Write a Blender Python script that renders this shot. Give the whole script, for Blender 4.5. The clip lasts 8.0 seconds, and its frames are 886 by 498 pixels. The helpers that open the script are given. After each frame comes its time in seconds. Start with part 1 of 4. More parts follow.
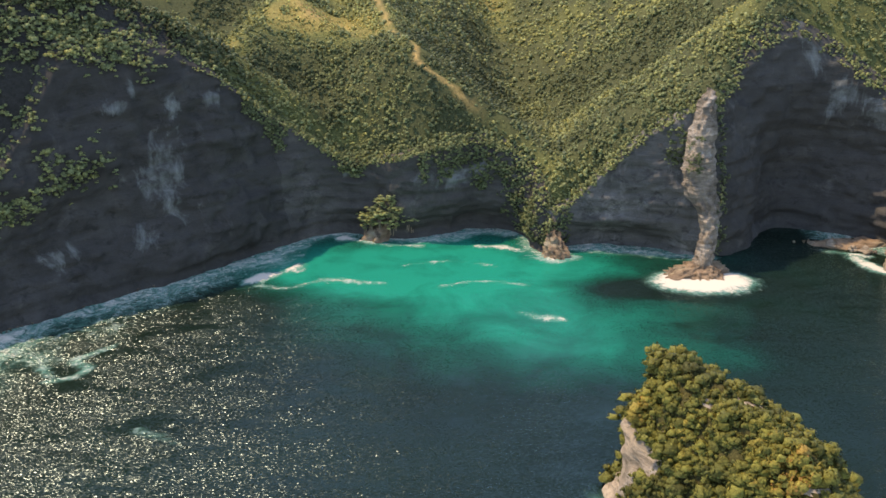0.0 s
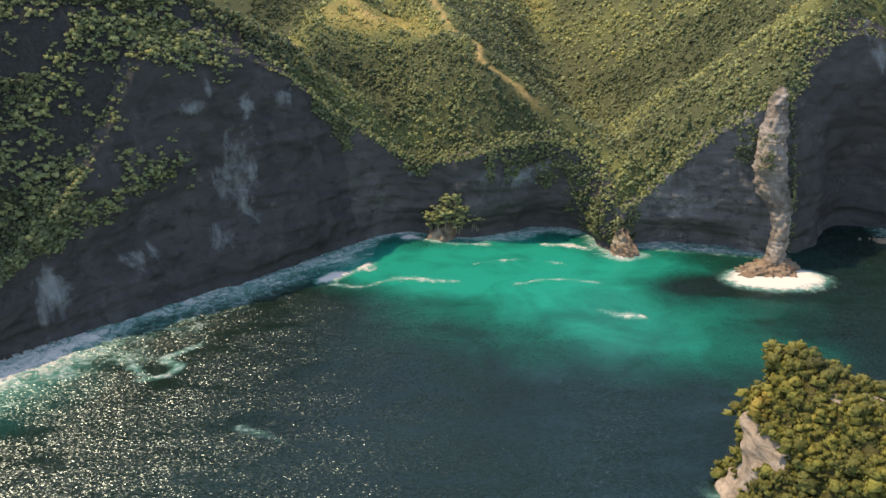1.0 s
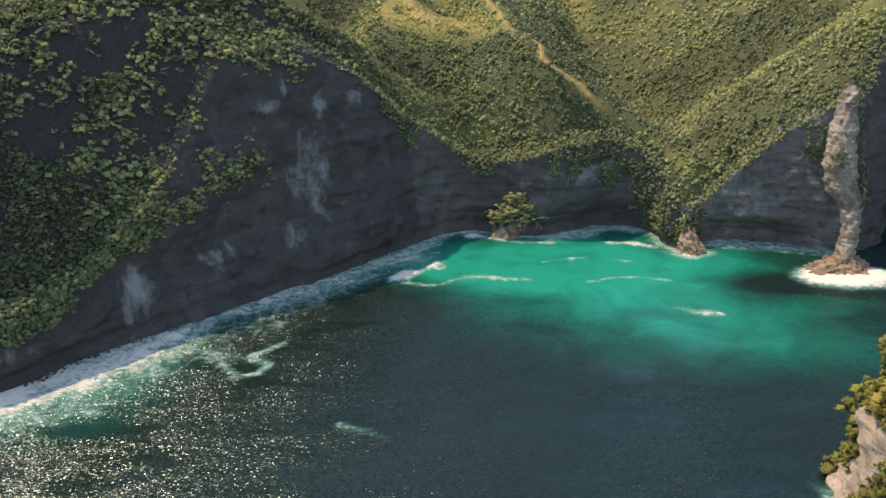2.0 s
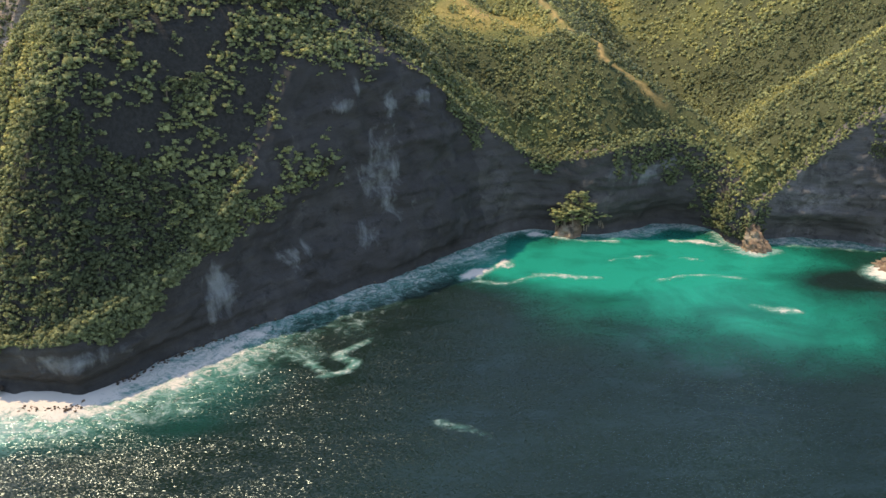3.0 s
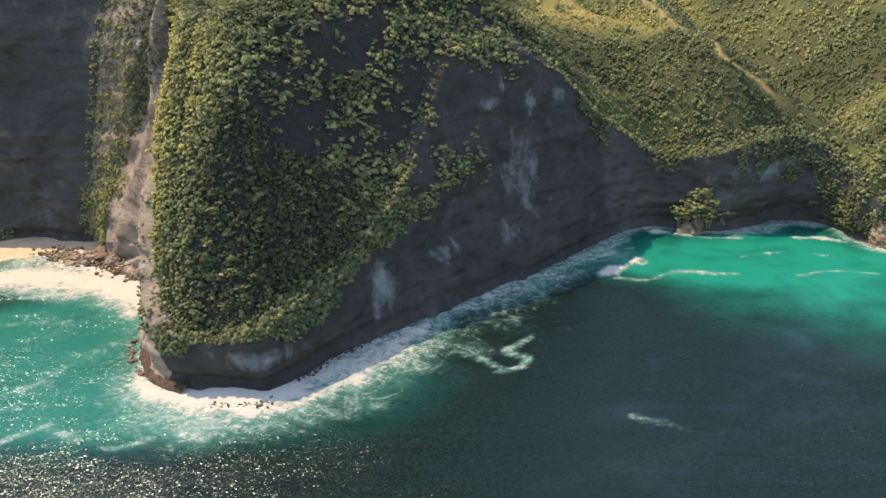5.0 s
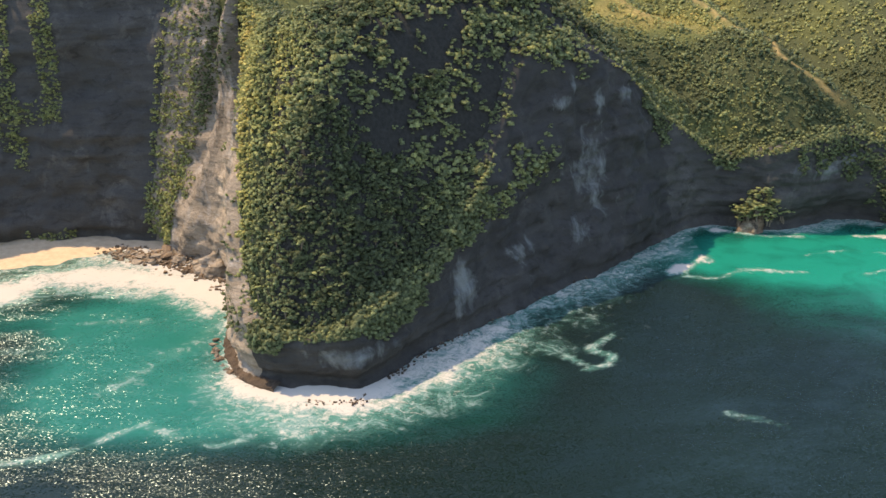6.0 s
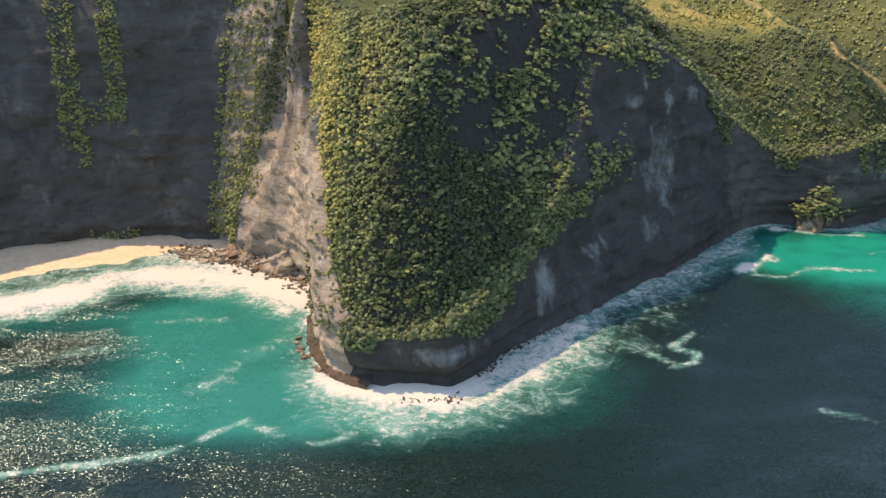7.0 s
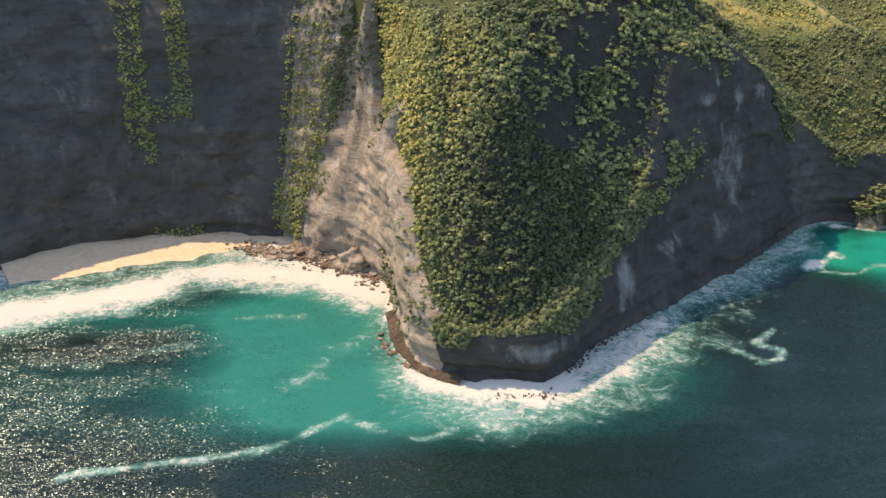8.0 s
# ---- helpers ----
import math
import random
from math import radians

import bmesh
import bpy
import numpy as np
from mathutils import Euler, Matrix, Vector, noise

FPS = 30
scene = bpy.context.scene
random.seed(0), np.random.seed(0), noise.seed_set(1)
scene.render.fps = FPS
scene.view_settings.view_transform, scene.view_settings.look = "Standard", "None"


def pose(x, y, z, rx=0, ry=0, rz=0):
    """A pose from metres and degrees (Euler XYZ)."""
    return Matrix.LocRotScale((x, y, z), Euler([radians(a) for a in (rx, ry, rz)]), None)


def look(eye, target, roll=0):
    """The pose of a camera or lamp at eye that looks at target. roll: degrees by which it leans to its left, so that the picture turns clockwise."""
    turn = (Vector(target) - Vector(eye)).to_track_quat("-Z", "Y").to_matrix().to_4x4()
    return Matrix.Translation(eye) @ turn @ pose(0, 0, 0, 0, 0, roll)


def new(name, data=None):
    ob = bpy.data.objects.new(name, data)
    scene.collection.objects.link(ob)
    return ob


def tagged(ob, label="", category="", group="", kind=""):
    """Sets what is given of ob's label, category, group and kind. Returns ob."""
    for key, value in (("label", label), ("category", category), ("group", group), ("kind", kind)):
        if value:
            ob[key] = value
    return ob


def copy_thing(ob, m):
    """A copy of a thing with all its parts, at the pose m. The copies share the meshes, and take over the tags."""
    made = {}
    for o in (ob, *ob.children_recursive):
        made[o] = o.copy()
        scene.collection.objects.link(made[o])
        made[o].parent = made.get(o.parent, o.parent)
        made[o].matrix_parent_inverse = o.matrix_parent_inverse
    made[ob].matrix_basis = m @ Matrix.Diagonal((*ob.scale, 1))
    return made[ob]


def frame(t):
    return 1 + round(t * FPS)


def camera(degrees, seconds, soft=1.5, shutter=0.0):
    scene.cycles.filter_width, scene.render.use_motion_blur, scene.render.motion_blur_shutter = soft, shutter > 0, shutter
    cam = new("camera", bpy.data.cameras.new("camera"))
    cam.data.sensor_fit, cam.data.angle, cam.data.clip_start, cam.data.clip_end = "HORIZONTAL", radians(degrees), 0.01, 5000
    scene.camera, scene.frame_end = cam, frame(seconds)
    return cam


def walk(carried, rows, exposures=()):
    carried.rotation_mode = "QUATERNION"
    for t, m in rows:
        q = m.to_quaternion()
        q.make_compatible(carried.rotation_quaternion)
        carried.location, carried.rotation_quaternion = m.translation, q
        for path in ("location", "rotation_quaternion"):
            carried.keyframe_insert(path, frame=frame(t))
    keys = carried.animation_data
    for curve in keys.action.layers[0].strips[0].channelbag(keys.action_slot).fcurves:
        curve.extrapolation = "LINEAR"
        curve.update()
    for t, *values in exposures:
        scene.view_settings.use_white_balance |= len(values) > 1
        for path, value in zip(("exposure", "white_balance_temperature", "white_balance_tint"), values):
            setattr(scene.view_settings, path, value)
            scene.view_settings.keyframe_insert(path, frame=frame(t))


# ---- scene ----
cam = camera(50.0, 8.0, 1.5)
PATH = [  # seconds, eye, yaw, pitch, roll
    (0, -0.0, 0.0, 121.97, -0.073, -20.006, 0.179),
    (1, -24.35, -1.07, 121.57, 0.08, -19.954, 0.407),
    (2, -48.88, -2.12, 121.29, 0.112, -19.909, 0.576),
    (3, -73.6, -3.12, 121.15, 0.045, -19.872, 0.69),
    (4, -98.51, -4.1, 121.14, -0.095, -19.846, 0.752),
    (5, -123.6, -5.03, 121.25, -0.284, -19.833, 0.768),
    (6, -148.88, -5.94, 121.5, -0.497, -19.835, 0.741),
    (7, -174.35, -6.81, 121.88, -0.71, -19.855, 0.676),
    (7.5, -187.15, -7.23, 122.11, -0.808, -19.872, 0.631),
    (7.9, -197.43, -7.56, 122.33, -0.881, -19.889, 0.589),
    (8, -200.0, -7.65, 122.38, -0.898, -20.006, 0.577),
]


def aimed(eye, yaw, pitch, lean):
    a, b = radians(yaw), radians(pitch)
    way = Vector((-math.sin(a) * math.cos(b), math.cos(a) * math.cos(b), math.sin(b)))
    return look(eye, Vector(eye) + way, -lean)


walk(cam, [(t, aimed((x, y, z), yaw, pitch, lean)) for t, x, y, z, yaw, pitch, lean in PATH],
     exposures=[(0.0, 0.6, 7450.0, 14.0), (8.0, 0.6, 7450.0, 14.0)])

# ---------------------------------------------------------------- light
SUN_AZ, SUN_EL = 66.0, 63.5   # degrees left of +y, and above the sea
to_sun = Vector((-math.sin(radians(SUN_AZ)) * math.cos(radians(SUN_EL)),
                 math.cos(radians(SUN_AZ)) * math.cos(radians(SUN_EL)), math.sin(radians(SUN_EL))))
world = bpy.data.worlds.new("sky")
scene.world = world
world.use_nodes = True
wn = world.node_tree
sky = wn.nodes.new("ShaderNodeTexSky")
sky.sky_type, sky.sun_disc = "NISHITA", False
sky.sun_elevation, sky.sun_rotation = radians(SUN_EL), radians(-SUN_AZ)
sky.air_density, sky.dust_density, sky.ozone_density = 1.0, 0.5, 1.3
wn.links.new(sky.outputs[0], wn.nodes["Background"].inputs[0])
wn.nodes["Background"].inputs[1].default_value = 0.33
lamp = bpy.data.lights.new("sun", "SUN")
lamp.energy, lamp.angle, lamp.color = 4.6, radians(0.5), (1.0, 0.82, 0.58)
sun = new("sun", lamp)
sun.matrix_world = look(to_sun * 400, (0, 0, 0))


# ---------------------------------------------------------------- materials
def material(name, rough=0.8, spec=0.3):
    m = bpy.data.materials.new(name)
    m.use_nodes = True
    b = m.node_tree.nodes["Principled BSDF"]
    b.inputs["Roughness"].default_value = rough
    b.inputs["Specular IOR Level"].default_value = spec
    return m, m.node_tree, b


def add(nt, kind, **given):
    n = nt.nodes.new(kind)
    for key, value in given.items():
        n.inputs[key.replace("_", " ")].default_value = value
    return n


def coords(nt, scale=(1, 1, 1)):
    c, m = nt.nodes.new("ShaderNodeTexCoord"), nt.nodes.new("ShaderNodeMapping")
    m.inputs["Scale"].default_value = scale
    nt.links.new(c.outputs["Object"], m.inputs["Vector"])
    return m.outputs["Vector"]


def noise_tex(nt, scale, detail=4, rough=0.55, stretch=(1, 1, 1), bend=0.0):
    n = add(nt, "ShaderNodeTexNoise", Scale=scale, Detail=detail, Roughness=rough, Distortion=bend)
    nt.links.new(coords(nt, stretch), n.inputs["Vector"])
    return n.outputs["Fac"]


def ramp(nt, fac, stops):
    r = nt.nodes.new("ShaderNodeValToRGB")
    while len(r.color_ramp.elements) < len(stops):
        r.color_ramp.elements.new(0.5)
    for e, (at, c) in zip(r.color_ramp.elements, stops):
        e.position = at
        e.color = (*c, 1) if isinstance(c, tuple) else (c, c, c, 1)
    nt.links.new(fac, r.inputs["Fac"])
    return r.outputs["Color"]


def mix(nt, fac, a, b, how="MIX"):
    m = nt.nodes.new("ShaderNodeMix")
    m.data_type, m.blend_type = "RGBA", how
    for sock, v in ((m.inputs["Factor"], fac), (m.inputs["A"], a), (m.inputs["B"], b)):
        if isinstance(v, (int, float)):
            sock.default_value = v
        elif isinstance(v, tuple):
            sock.default_value = (*v, 1)
        else:
            nt.links.new(v, sock)
    return m.outputs["Result"]


def calc(nt, op, a, b=0.0, clamp=False):
    m = nt.nodes.new("ShaderNodeMath")
    m.operation, m.use_clamp = op, clamp
    for sock, v in zip(m.inputs, (a, b)):
        if isinstance(v, (int, float)):
            sock.default_value = v
        else:
            nt.links.new(v, sock)
    return m.outputs[0]


def bump(nt, bsdf, height, strength=0.5, dist=0.3):
    b = add(nt, "ShaderNodeBump", Strength=strength, Distance=dist)
    nt.links.new(height, b.inputs["Height"])
    nt.links.new(b.outputs["Normal"], bsdf.inputs["Normal"])


def attribute(nt, name):
    a = nt.nodes.new("ShaderNodeAttribute")
    a.attribute_name = name
    return a


def rock_material(name, light, dark, stain, relief=0.55, layer=0.5, spots=()):
    m, nt, b = material(name, 0.9, 0.2)
    big = noise_tex(nt, 0.05, 6, 0.62, (1, 1, 1.3), 0.8)
    strata = noise_tex(nt, layer, 6, 0.7, (0.12, 0.12, 1.0), 0.9)
    drip = noise_tex(nt, 0.22, 4, 0.6, (1, 1, 0.14), 0.6)
    pits = noise_tex(nt, 0.33, 6, 0.7, (0.55, 0.55, 1.0), 0.5)
    grain = noise_tex(nt, 1.6, 6, 0.7)
    c = ramp(nt, big, [(0.34, dark), (0.52, tuple(0.62 * a + 0.38 * b for a, b in zip(dark, light))), (0.66, light)])
    c = mix(nt, 0.3, c, ramp(nt, strata, [(0.38, dark), (0.6, light)]))
    c = mix(nt, ramp(nt, drip, [(0.54, 0.0), (0.72, 0.4)]), c, stain)
    chalk = noise_tex(nt, 0.085, 6, 0.68, (1, 1, 0.75), 0.7)
    c = mix(nt, ramp(nt, chalk, [(0.56, 0.0), (0.72, 0.45)]), c, tuple(min(0.5, 2.2 * a) for a in light))
    c = mix(nt, ramp(nt, pits, [(0.36, 0.85), (0.47, 0.0)]), c, stain)
    for x, y, z, wide, tall in spots:  # pale runs of lime on the face; on the hollow also its sunlit top
        c0, off, size = nt.nodes.new("ShaderNodeTexCoord"), nt.nodes.new("ShaderNodeVectorMath"), nt.nodes.new("ShaderNodeVectorMath")
        off.operation, size.operation = "SUBTRACT", "MULTIPLY"
        off.inputs[1].default_value, size.inputs[1].default_value = (x, y, z), (1 / wide, 1 / wide, 1 / tall)
        nt.links.new(c0.outputs["Object"], off.inputs[0])
        nt.links.new(off.outputs[0], size.inputs[0])
        far = nt.nodes.new("ShaderNodeVectorMath")
        far.operation = "LENGTH"
        nt.links.new(size.outputs[0], far.inputs[0])
        run = calc(nt, "ADD", calc(nt, "SUBTRACT", 0.75, far.outputs["Value"]), calc(nt, "ADD", calc(nt, "MULTIPLY", calc(nt, "SUBTRACT", drip, 0.5), 1.6), calc(nt, "MULTIPLY", calc(nt, "SUBTRACT", chalk, 0.52), 4.0)))
        c = mix(nt, calc(nt, "MULTIPLY", calc(nt, "MULTIPLY", run, 1.1, True), 0.5), c, (0.27, 0.29, 0.28))
    c = mix(nt, 0.5, c, ramp(nt, grain, [(0.25, 0.45), (0.75, 1.0)]), "MULTIPLY")
    nt.links.new(c, b.inputs["Base Color"])
    h = calc(nt, "ADD", calc(nt, "MULTIPLY", strata, 1.6), calc(nt, "MULTIPLY", grain, 0.6))
    bump(nt, b, h, relief, 0.9)
    return m


# near-black copies of the limestone: the cliffs' shade is put into their colours
SHADED_ROCK = rock_material("shade_dark_limestone", (0.08, 0.074, 0.067), (0.043, 0.040, 0.036), (0.034, 0.032, 0.029), 0.3)
SHADED_STAINED = rock_material("lime_streaked_shaded_cliff", (0.06, 0.056, 0.051), (0.031, 0.029, 0.0265), (0.025, 0.0235, 0.0215), 0.35, 0.5,
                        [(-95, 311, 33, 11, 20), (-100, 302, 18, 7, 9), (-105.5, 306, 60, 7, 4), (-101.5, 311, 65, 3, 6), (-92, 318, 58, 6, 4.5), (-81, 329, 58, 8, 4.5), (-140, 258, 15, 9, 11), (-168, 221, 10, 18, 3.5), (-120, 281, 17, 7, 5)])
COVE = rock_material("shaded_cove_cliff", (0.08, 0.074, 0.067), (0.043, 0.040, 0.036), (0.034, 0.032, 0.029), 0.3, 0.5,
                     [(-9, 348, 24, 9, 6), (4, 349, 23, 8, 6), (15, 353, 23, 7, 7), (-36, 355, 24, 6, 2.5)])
# PALE, FACE and WARM: lighter copies of the limestone, mainly for sunlit faces
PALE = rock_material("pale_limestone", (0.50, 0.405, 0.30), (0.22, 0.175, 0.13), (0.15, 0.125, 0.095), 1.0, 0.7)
# dark base holds the hollow's shade; pale spots also paint its sunlit top
HOLLOW = rock_material("streaked_sun_shade_hollow", (0.07, 0.066, 0.06), (0.038, 0.036, 0.033), (0.03, 0.0285, 0.026), 0.4, 0.5,
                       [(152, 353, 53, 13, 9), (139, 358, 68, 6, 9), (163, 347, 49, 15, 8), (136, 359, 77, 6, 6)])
GREY = rock_material("banded_grey_limestone", (0.145, 0.138, 0.128), (0.06, 0.057, 0.053), (0.04, 0.038, 0.036))
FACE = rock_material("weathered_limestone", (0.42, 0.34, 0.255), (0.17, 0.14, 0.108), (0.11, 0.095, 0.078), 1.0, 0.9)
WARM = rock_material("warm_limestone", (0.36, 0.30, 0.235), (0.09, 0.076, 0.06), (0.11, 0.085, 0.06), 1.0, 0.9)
BROWN = rock_material("brown_rock", (0.35, 0.25, 0.165), (0.13, 0.09, 0.06), (0.05, 0.04, 0.03), 1.0, 0.9)

WET = rock_material("wet_brown_rock", (0.15, 0.108, 0.074), (0.052, 0.038, 0.027), (0.03, 0.024, 0.018), 1.0, 0.9)


def leaf_material(name, stops, shine=0.12):
    m, nt, b = material(name, 0.55, shine)
    tint = attribute(nt, "tint").outputs["Fac"]
    g = nt.nodes.new("ShaderNodeNewGeometry")
    c = ramp(nt, tint, stops)
    c = mix(nt, 1.0, c, ramp(nt, g.outputs["Random Per Island"], [(0.0, 0.58), (0.5, 0.85), (1.0, 1.1)]), "MULTIPLY")
    leaves = noise_tex(nt, 2.4, 4, 0.75)
    c = mix(nt, 1.0, c, ramp(nt, leaves, [(0.34, 0.7), (0.62, 1.85)]), "MULTIPLY")
    bump(nt, b, leaves, 0.6, 0.6)
    nt.links.new(c, b.inputs["Base Color"])
    t = add(nt, "ShaderNodeBsdfTranslucent")
    nt.links.new(c, t.inputs["Color"])
    s = add(nt, "ShaderNodeMixShader", Fac=0.16)
    nt.links.new(b.outputs[0], s.inputs[1])
    nt.links.new(t.outputs[0], s.inputs[2])
    nt.links.new(s.outputs[0], nt.nodes["Material Output"].inputs[0])
    return m


LEAF = leaf_material("foliage", [(0.0, (0.055, 0.066, 0.032)), (0.3, (0.145, 0.163, 0.073)), (0.6, (0.235, 0.232, 0.078)), (0.85, (0.345, 0.292, 0.092)), (1.0, (0.45, 0.345, 0.115))])

DRY_LEAF = leaf_material("dry_foliage", [(0.0, (0.03, 0.03, 0.012)), (0.3, (0.078, 0.08, 0.022)), (0.6, (0.135, 0.128, 0.028)), (0.85, (0.2, 0.155, 0.034)), (1.0, (0.26, 0.14, 0.04))])


def ground_material():
    m, nt, b = material("grassy_ground", 0.95, 0.1)
    big = noise_tex(nt, 0.03, 5, 0.6)
    fine = noise_tex(nt, 0.8, 6, 0.7)
    open_grass = calc(nt, "ADD", attribute(nt, "dry").outputs["Fac"], calc(nt, "MULTIPLY", calc(nt, "SUBTRACT", big, 0.5), 0.5), True)
    c = ramp(nt, open_grass, [(0.1, (0.066, 0.074, 0.034)), (0.4, (0.12, 0.127, 0.045)), (0.75, (0.27, 0.22, 0.075)), (1.0, (0.34, 0.24, 0.10))])
    c = mix(nt, 0.7, c, ramp(nt, fine, [(0.3, 0.35), (0.7, 1.0)]), "MULTIPLY")
    track = attribute(nt, "track").outputs["Fac"]
    c = mix(nt, track, c, (0.34, 0.235, 0.095))
    # near-black on the headland: shade between its plants, put into the ground colour
    gap_shade = attribute(nt, "gap_shade").outputs["Fac"]
    c = mix(nt, gap_shade, c, ramp(nt, fine, [(0.3, (0.018, 0.018, 0.016)), (0.7, (0.042, 0.04, 0.036))]))
    nt.links.new(c, b.inputs["Base Color"])
    bump(nt, b, fine, 1.0, 0.8)
    return m


GROUND = ground_material()


def soil_material():
    m, nt, b = material("leaf_litter", 0.95, 0.1)
    f = noise_tex(nt, 1.2, 6, 0.7)
    nt.links.new(ramp(nt, f, [(0.3, (0.022, 0.022, 0.01)), (0.7, (0.085, 0.075, 0.026))]), b.inputs["Base Color"])
    bump(nt, b, f, 1.0, 0.6)
    return m


SOIL = soil_material()


def sand_material():
    m, nt, b = material("sand", 0.95, 0.1)
    f = noise_tex(nt, 0.4, 6, 0.7)
    nt.links.new(ramp(nt, f, [(0.3, (0.40, 0.295, 0.19)), (0.7, (0.53, 0.40, 0.27))]), b.inputs["Base Color"])
    bump(nt, b, f, 0.4, 0.2)
    return m


SAND = sand_material()


def water_material():
    m, nt, b = material("sea_water", 0.12, 0.5)
    b.inputs["IOR"].default_value = 1.33
    sh = attribute(nt, "shallow").outputs["Fac"]
    bay = attribute(nt, "bay").outputs["Fac"]
    fo = attribute(nt, "foam").outputs["Fac"]
    patch = noise_tex(nt, 0.045, 5, 0.6, bend=0.5)
    shade = noise_tex(nt, 0.02, 3, 0.5)
    deep = ramp(nt, shade, [(0.3, (0.0028, 0.0074, 0.0040)), (0.7, (0.0045, 0.0114, 0.0064))])
    s2 = calc(nt, "ADD", sh, calc(nt, "MULTIPLY", calc(nt, "SUBTRACT", patch, 0.5), 0.9), True)
    s2 = calc(nt, "MULTIPLY", s2, calc(nt, "MULTIPLY", sh, 5.0, True))
    c = mix(nt, s2, deep, ramp(nt, s2, [(0.0, (0.003, 0.035, 0.028)), (0.55, (0.001, 0.095, 0.064)), (1.0, (0.002, 0.165, 0.112))]))
    b2 = calc(nt, "ADD", bay, calc(nt, "MULTIPLY", calc(nt, "SUBTRACT", patch, 0.5), 0.6), True)
    b2 = calc(nt, "MULTIPLY", b2, calc(nt, "MULTIPLY", bay, 5.0, True))
    c = mix(nt, b2, c, ramp(nt, b2, [(0.0, (0.005, 0.04, 0.038)), (0.6, (0.005, 0.080, 0.063)), (1.0, (0.012, 0.122, 0.093))]))
    lace = noise_tex(nt, 0.30, 7, 0.72, bend=1.2)
    fine = noise_tex(nt, 1.3, 5, 0.7, bend=0.6)
    swirl = noise_tex(nt, 0.11, 6, 0.68, bend=2.2)
    n = calc(nt, "ADD", calc(nt, "MULTIPLY", lace, 0.7), calc(nt, "MULTIPLY", fine, 0.3))
    n = calc(nt, "MULTIPLY", calc(nt, "SUBTRACT", n, 0.5), 2.4)
    there = calc(nt, "MULTIPLY", fo, 7.0, True)
    core = calc(nt, "MULTIPLY", calc(nt, "SUBTRACT", calc(nt, "ADD", fo, n), 0.46), 2.6, True)
    wisp = calc(nt, "ADD", calc(nt, "MULTIPLY", calc(nt, "SUBTRACT", swirl, 0.5), 3.0), calc(nt, "MULTIPLY", n, 0.8))
    wisp = calc(nt, "MULTIPLY", calc(nt, "SUBTRACT", calc(nt, "ADD", calc(nt, "MULTIPLY", fo, 1.3), wisp), 0.42), 1.4, True)
    halo = calc(nt, "MULTIPLY", calc(nt, "ADD", fo, calc(nt, "MULTIPLY", calc(nt, "SUBTRACT", swirl, 0.5), 1.2)), 2.2, True)
    around = calc(nt, "MULTIPLY", calc(nt, "SUBTRACT", fo, 0.06), 2.4, True)
    c = mix(nt, calc(nt, "MULTIPLY", calc(nt, "MULTIPLY", halo, around), 0.75), c, (0.08, 0.205, 0.16))
    c = mix(nt, calc(nt, "MULTIPLY", calc(nt, "MULTIPLY", wisp, there), 0.6), c, (0.30, 0.36, 0.34))
    k = calc(nt, "MULTIPLY", core, there)
    c = mix(nt, k, c, (0.45, 0.41, 0.35))
    nt.nodes.remove(b)
    body = add(nt, "ShaderNodeBsdfDiffuse", Roughness=0.3)
    nt.links.new(c, body.inputs["Color"])
    gloss = add(nt, "ShaderNodeBsdfGlossy", Roughness=0.2, Color=(0.65, 0.82, 0.865, 1))
    # wavelets: small facets, longer along the crests, each with its own slope
    gust = noise_tex(nt, 0.035, 3, 0.6, (1, 2, 1), 0.5)
    cells = []
    for size in (3.2, 6.4):
        v = add(nt, "ShaderNodeTexVoronoi", Scale=size, Randomness=1.0)
        nt.links.new(coords(nt, (0.52, 1.4, 1)), v.inputs["Vector"])
        sep = nt.nodes.new("ShaderNodeSeparateColor")
        nt.links.new(v.outputs["Color"], sep.inputs[0])
        cells.append(sep)
    lift = calc(nt, "MULTIPLY", calc(nt, "SUBTRACT", gust, 0.205), 3.0, True)
    lift = calc(nt, "MULTIPLY", lift, calc(nt, "SUBTRACT", 1.0, calc(nt, "ADD", calc(nt, "MULTIPLY", bay, 0.4), calc(nt, "MULTIPLY", sh, 0.8)), True))
    roll = noise_tex(nt, 0.16, 3, 0.6, (0.4, 1.5, 1), 0.6)
    slope = []
    for k2, most in ((0, 0.24), (1, 0.8)):
        d = calc(nt, "SUBTRACT", calc(nt, "ADD", cells[0].outputs[k2], cells[1].outputs[k2]), 1.0)
        if k2:
            d = calc(nt, "ADD", d, calc(nt, "MULTIPLY", calc(nt, "SUBTRACT", roll, 0.63), 0.9))
        slope.append(calc(nt, "MULTIPLY", calc(nt, "MULTIPLY", d, most), lift))
    facet = add(nt, "ShaderNodeCombineXYZ", Z=1.0)
    nt.links.new(slope[0], facet.inputs[0])
    nt.links.new(slope[1], facet.inputs[1])
    tilt = nt.nodes.new("ShaderNodeVectorMath")
    tilt.operation = "NORMALIZE"
    nt.links.new(facet.outputs[0], tilt.inputs[0])
    nt.links.new(tilt.outputs["Vector"], gloss.inputs["Normal"])
    h = noise_tex(nt, 0.5, 3, 0.6, (1, 1.6, 1), 0.4)
    soft = add(nt, "ShaderNodeBump", Strength=0.25, Distance=1.0)
    nt.links.new(calc(nt, "ADD", calc(nt, "MULTIPLY", h, 0.25), calc(nt, "MULTIPLY", k, 1.5)), soft.inputs["Height"])
    nt.links.new(soft.outputs["Normal"], body.inputs["Normal"])
    sheen = add(nt, "ShaderNodeFresnel", IOR=1.33)
    nt.links.new(tilt.outputs["Vector"], sheen.inputs["Normal"])
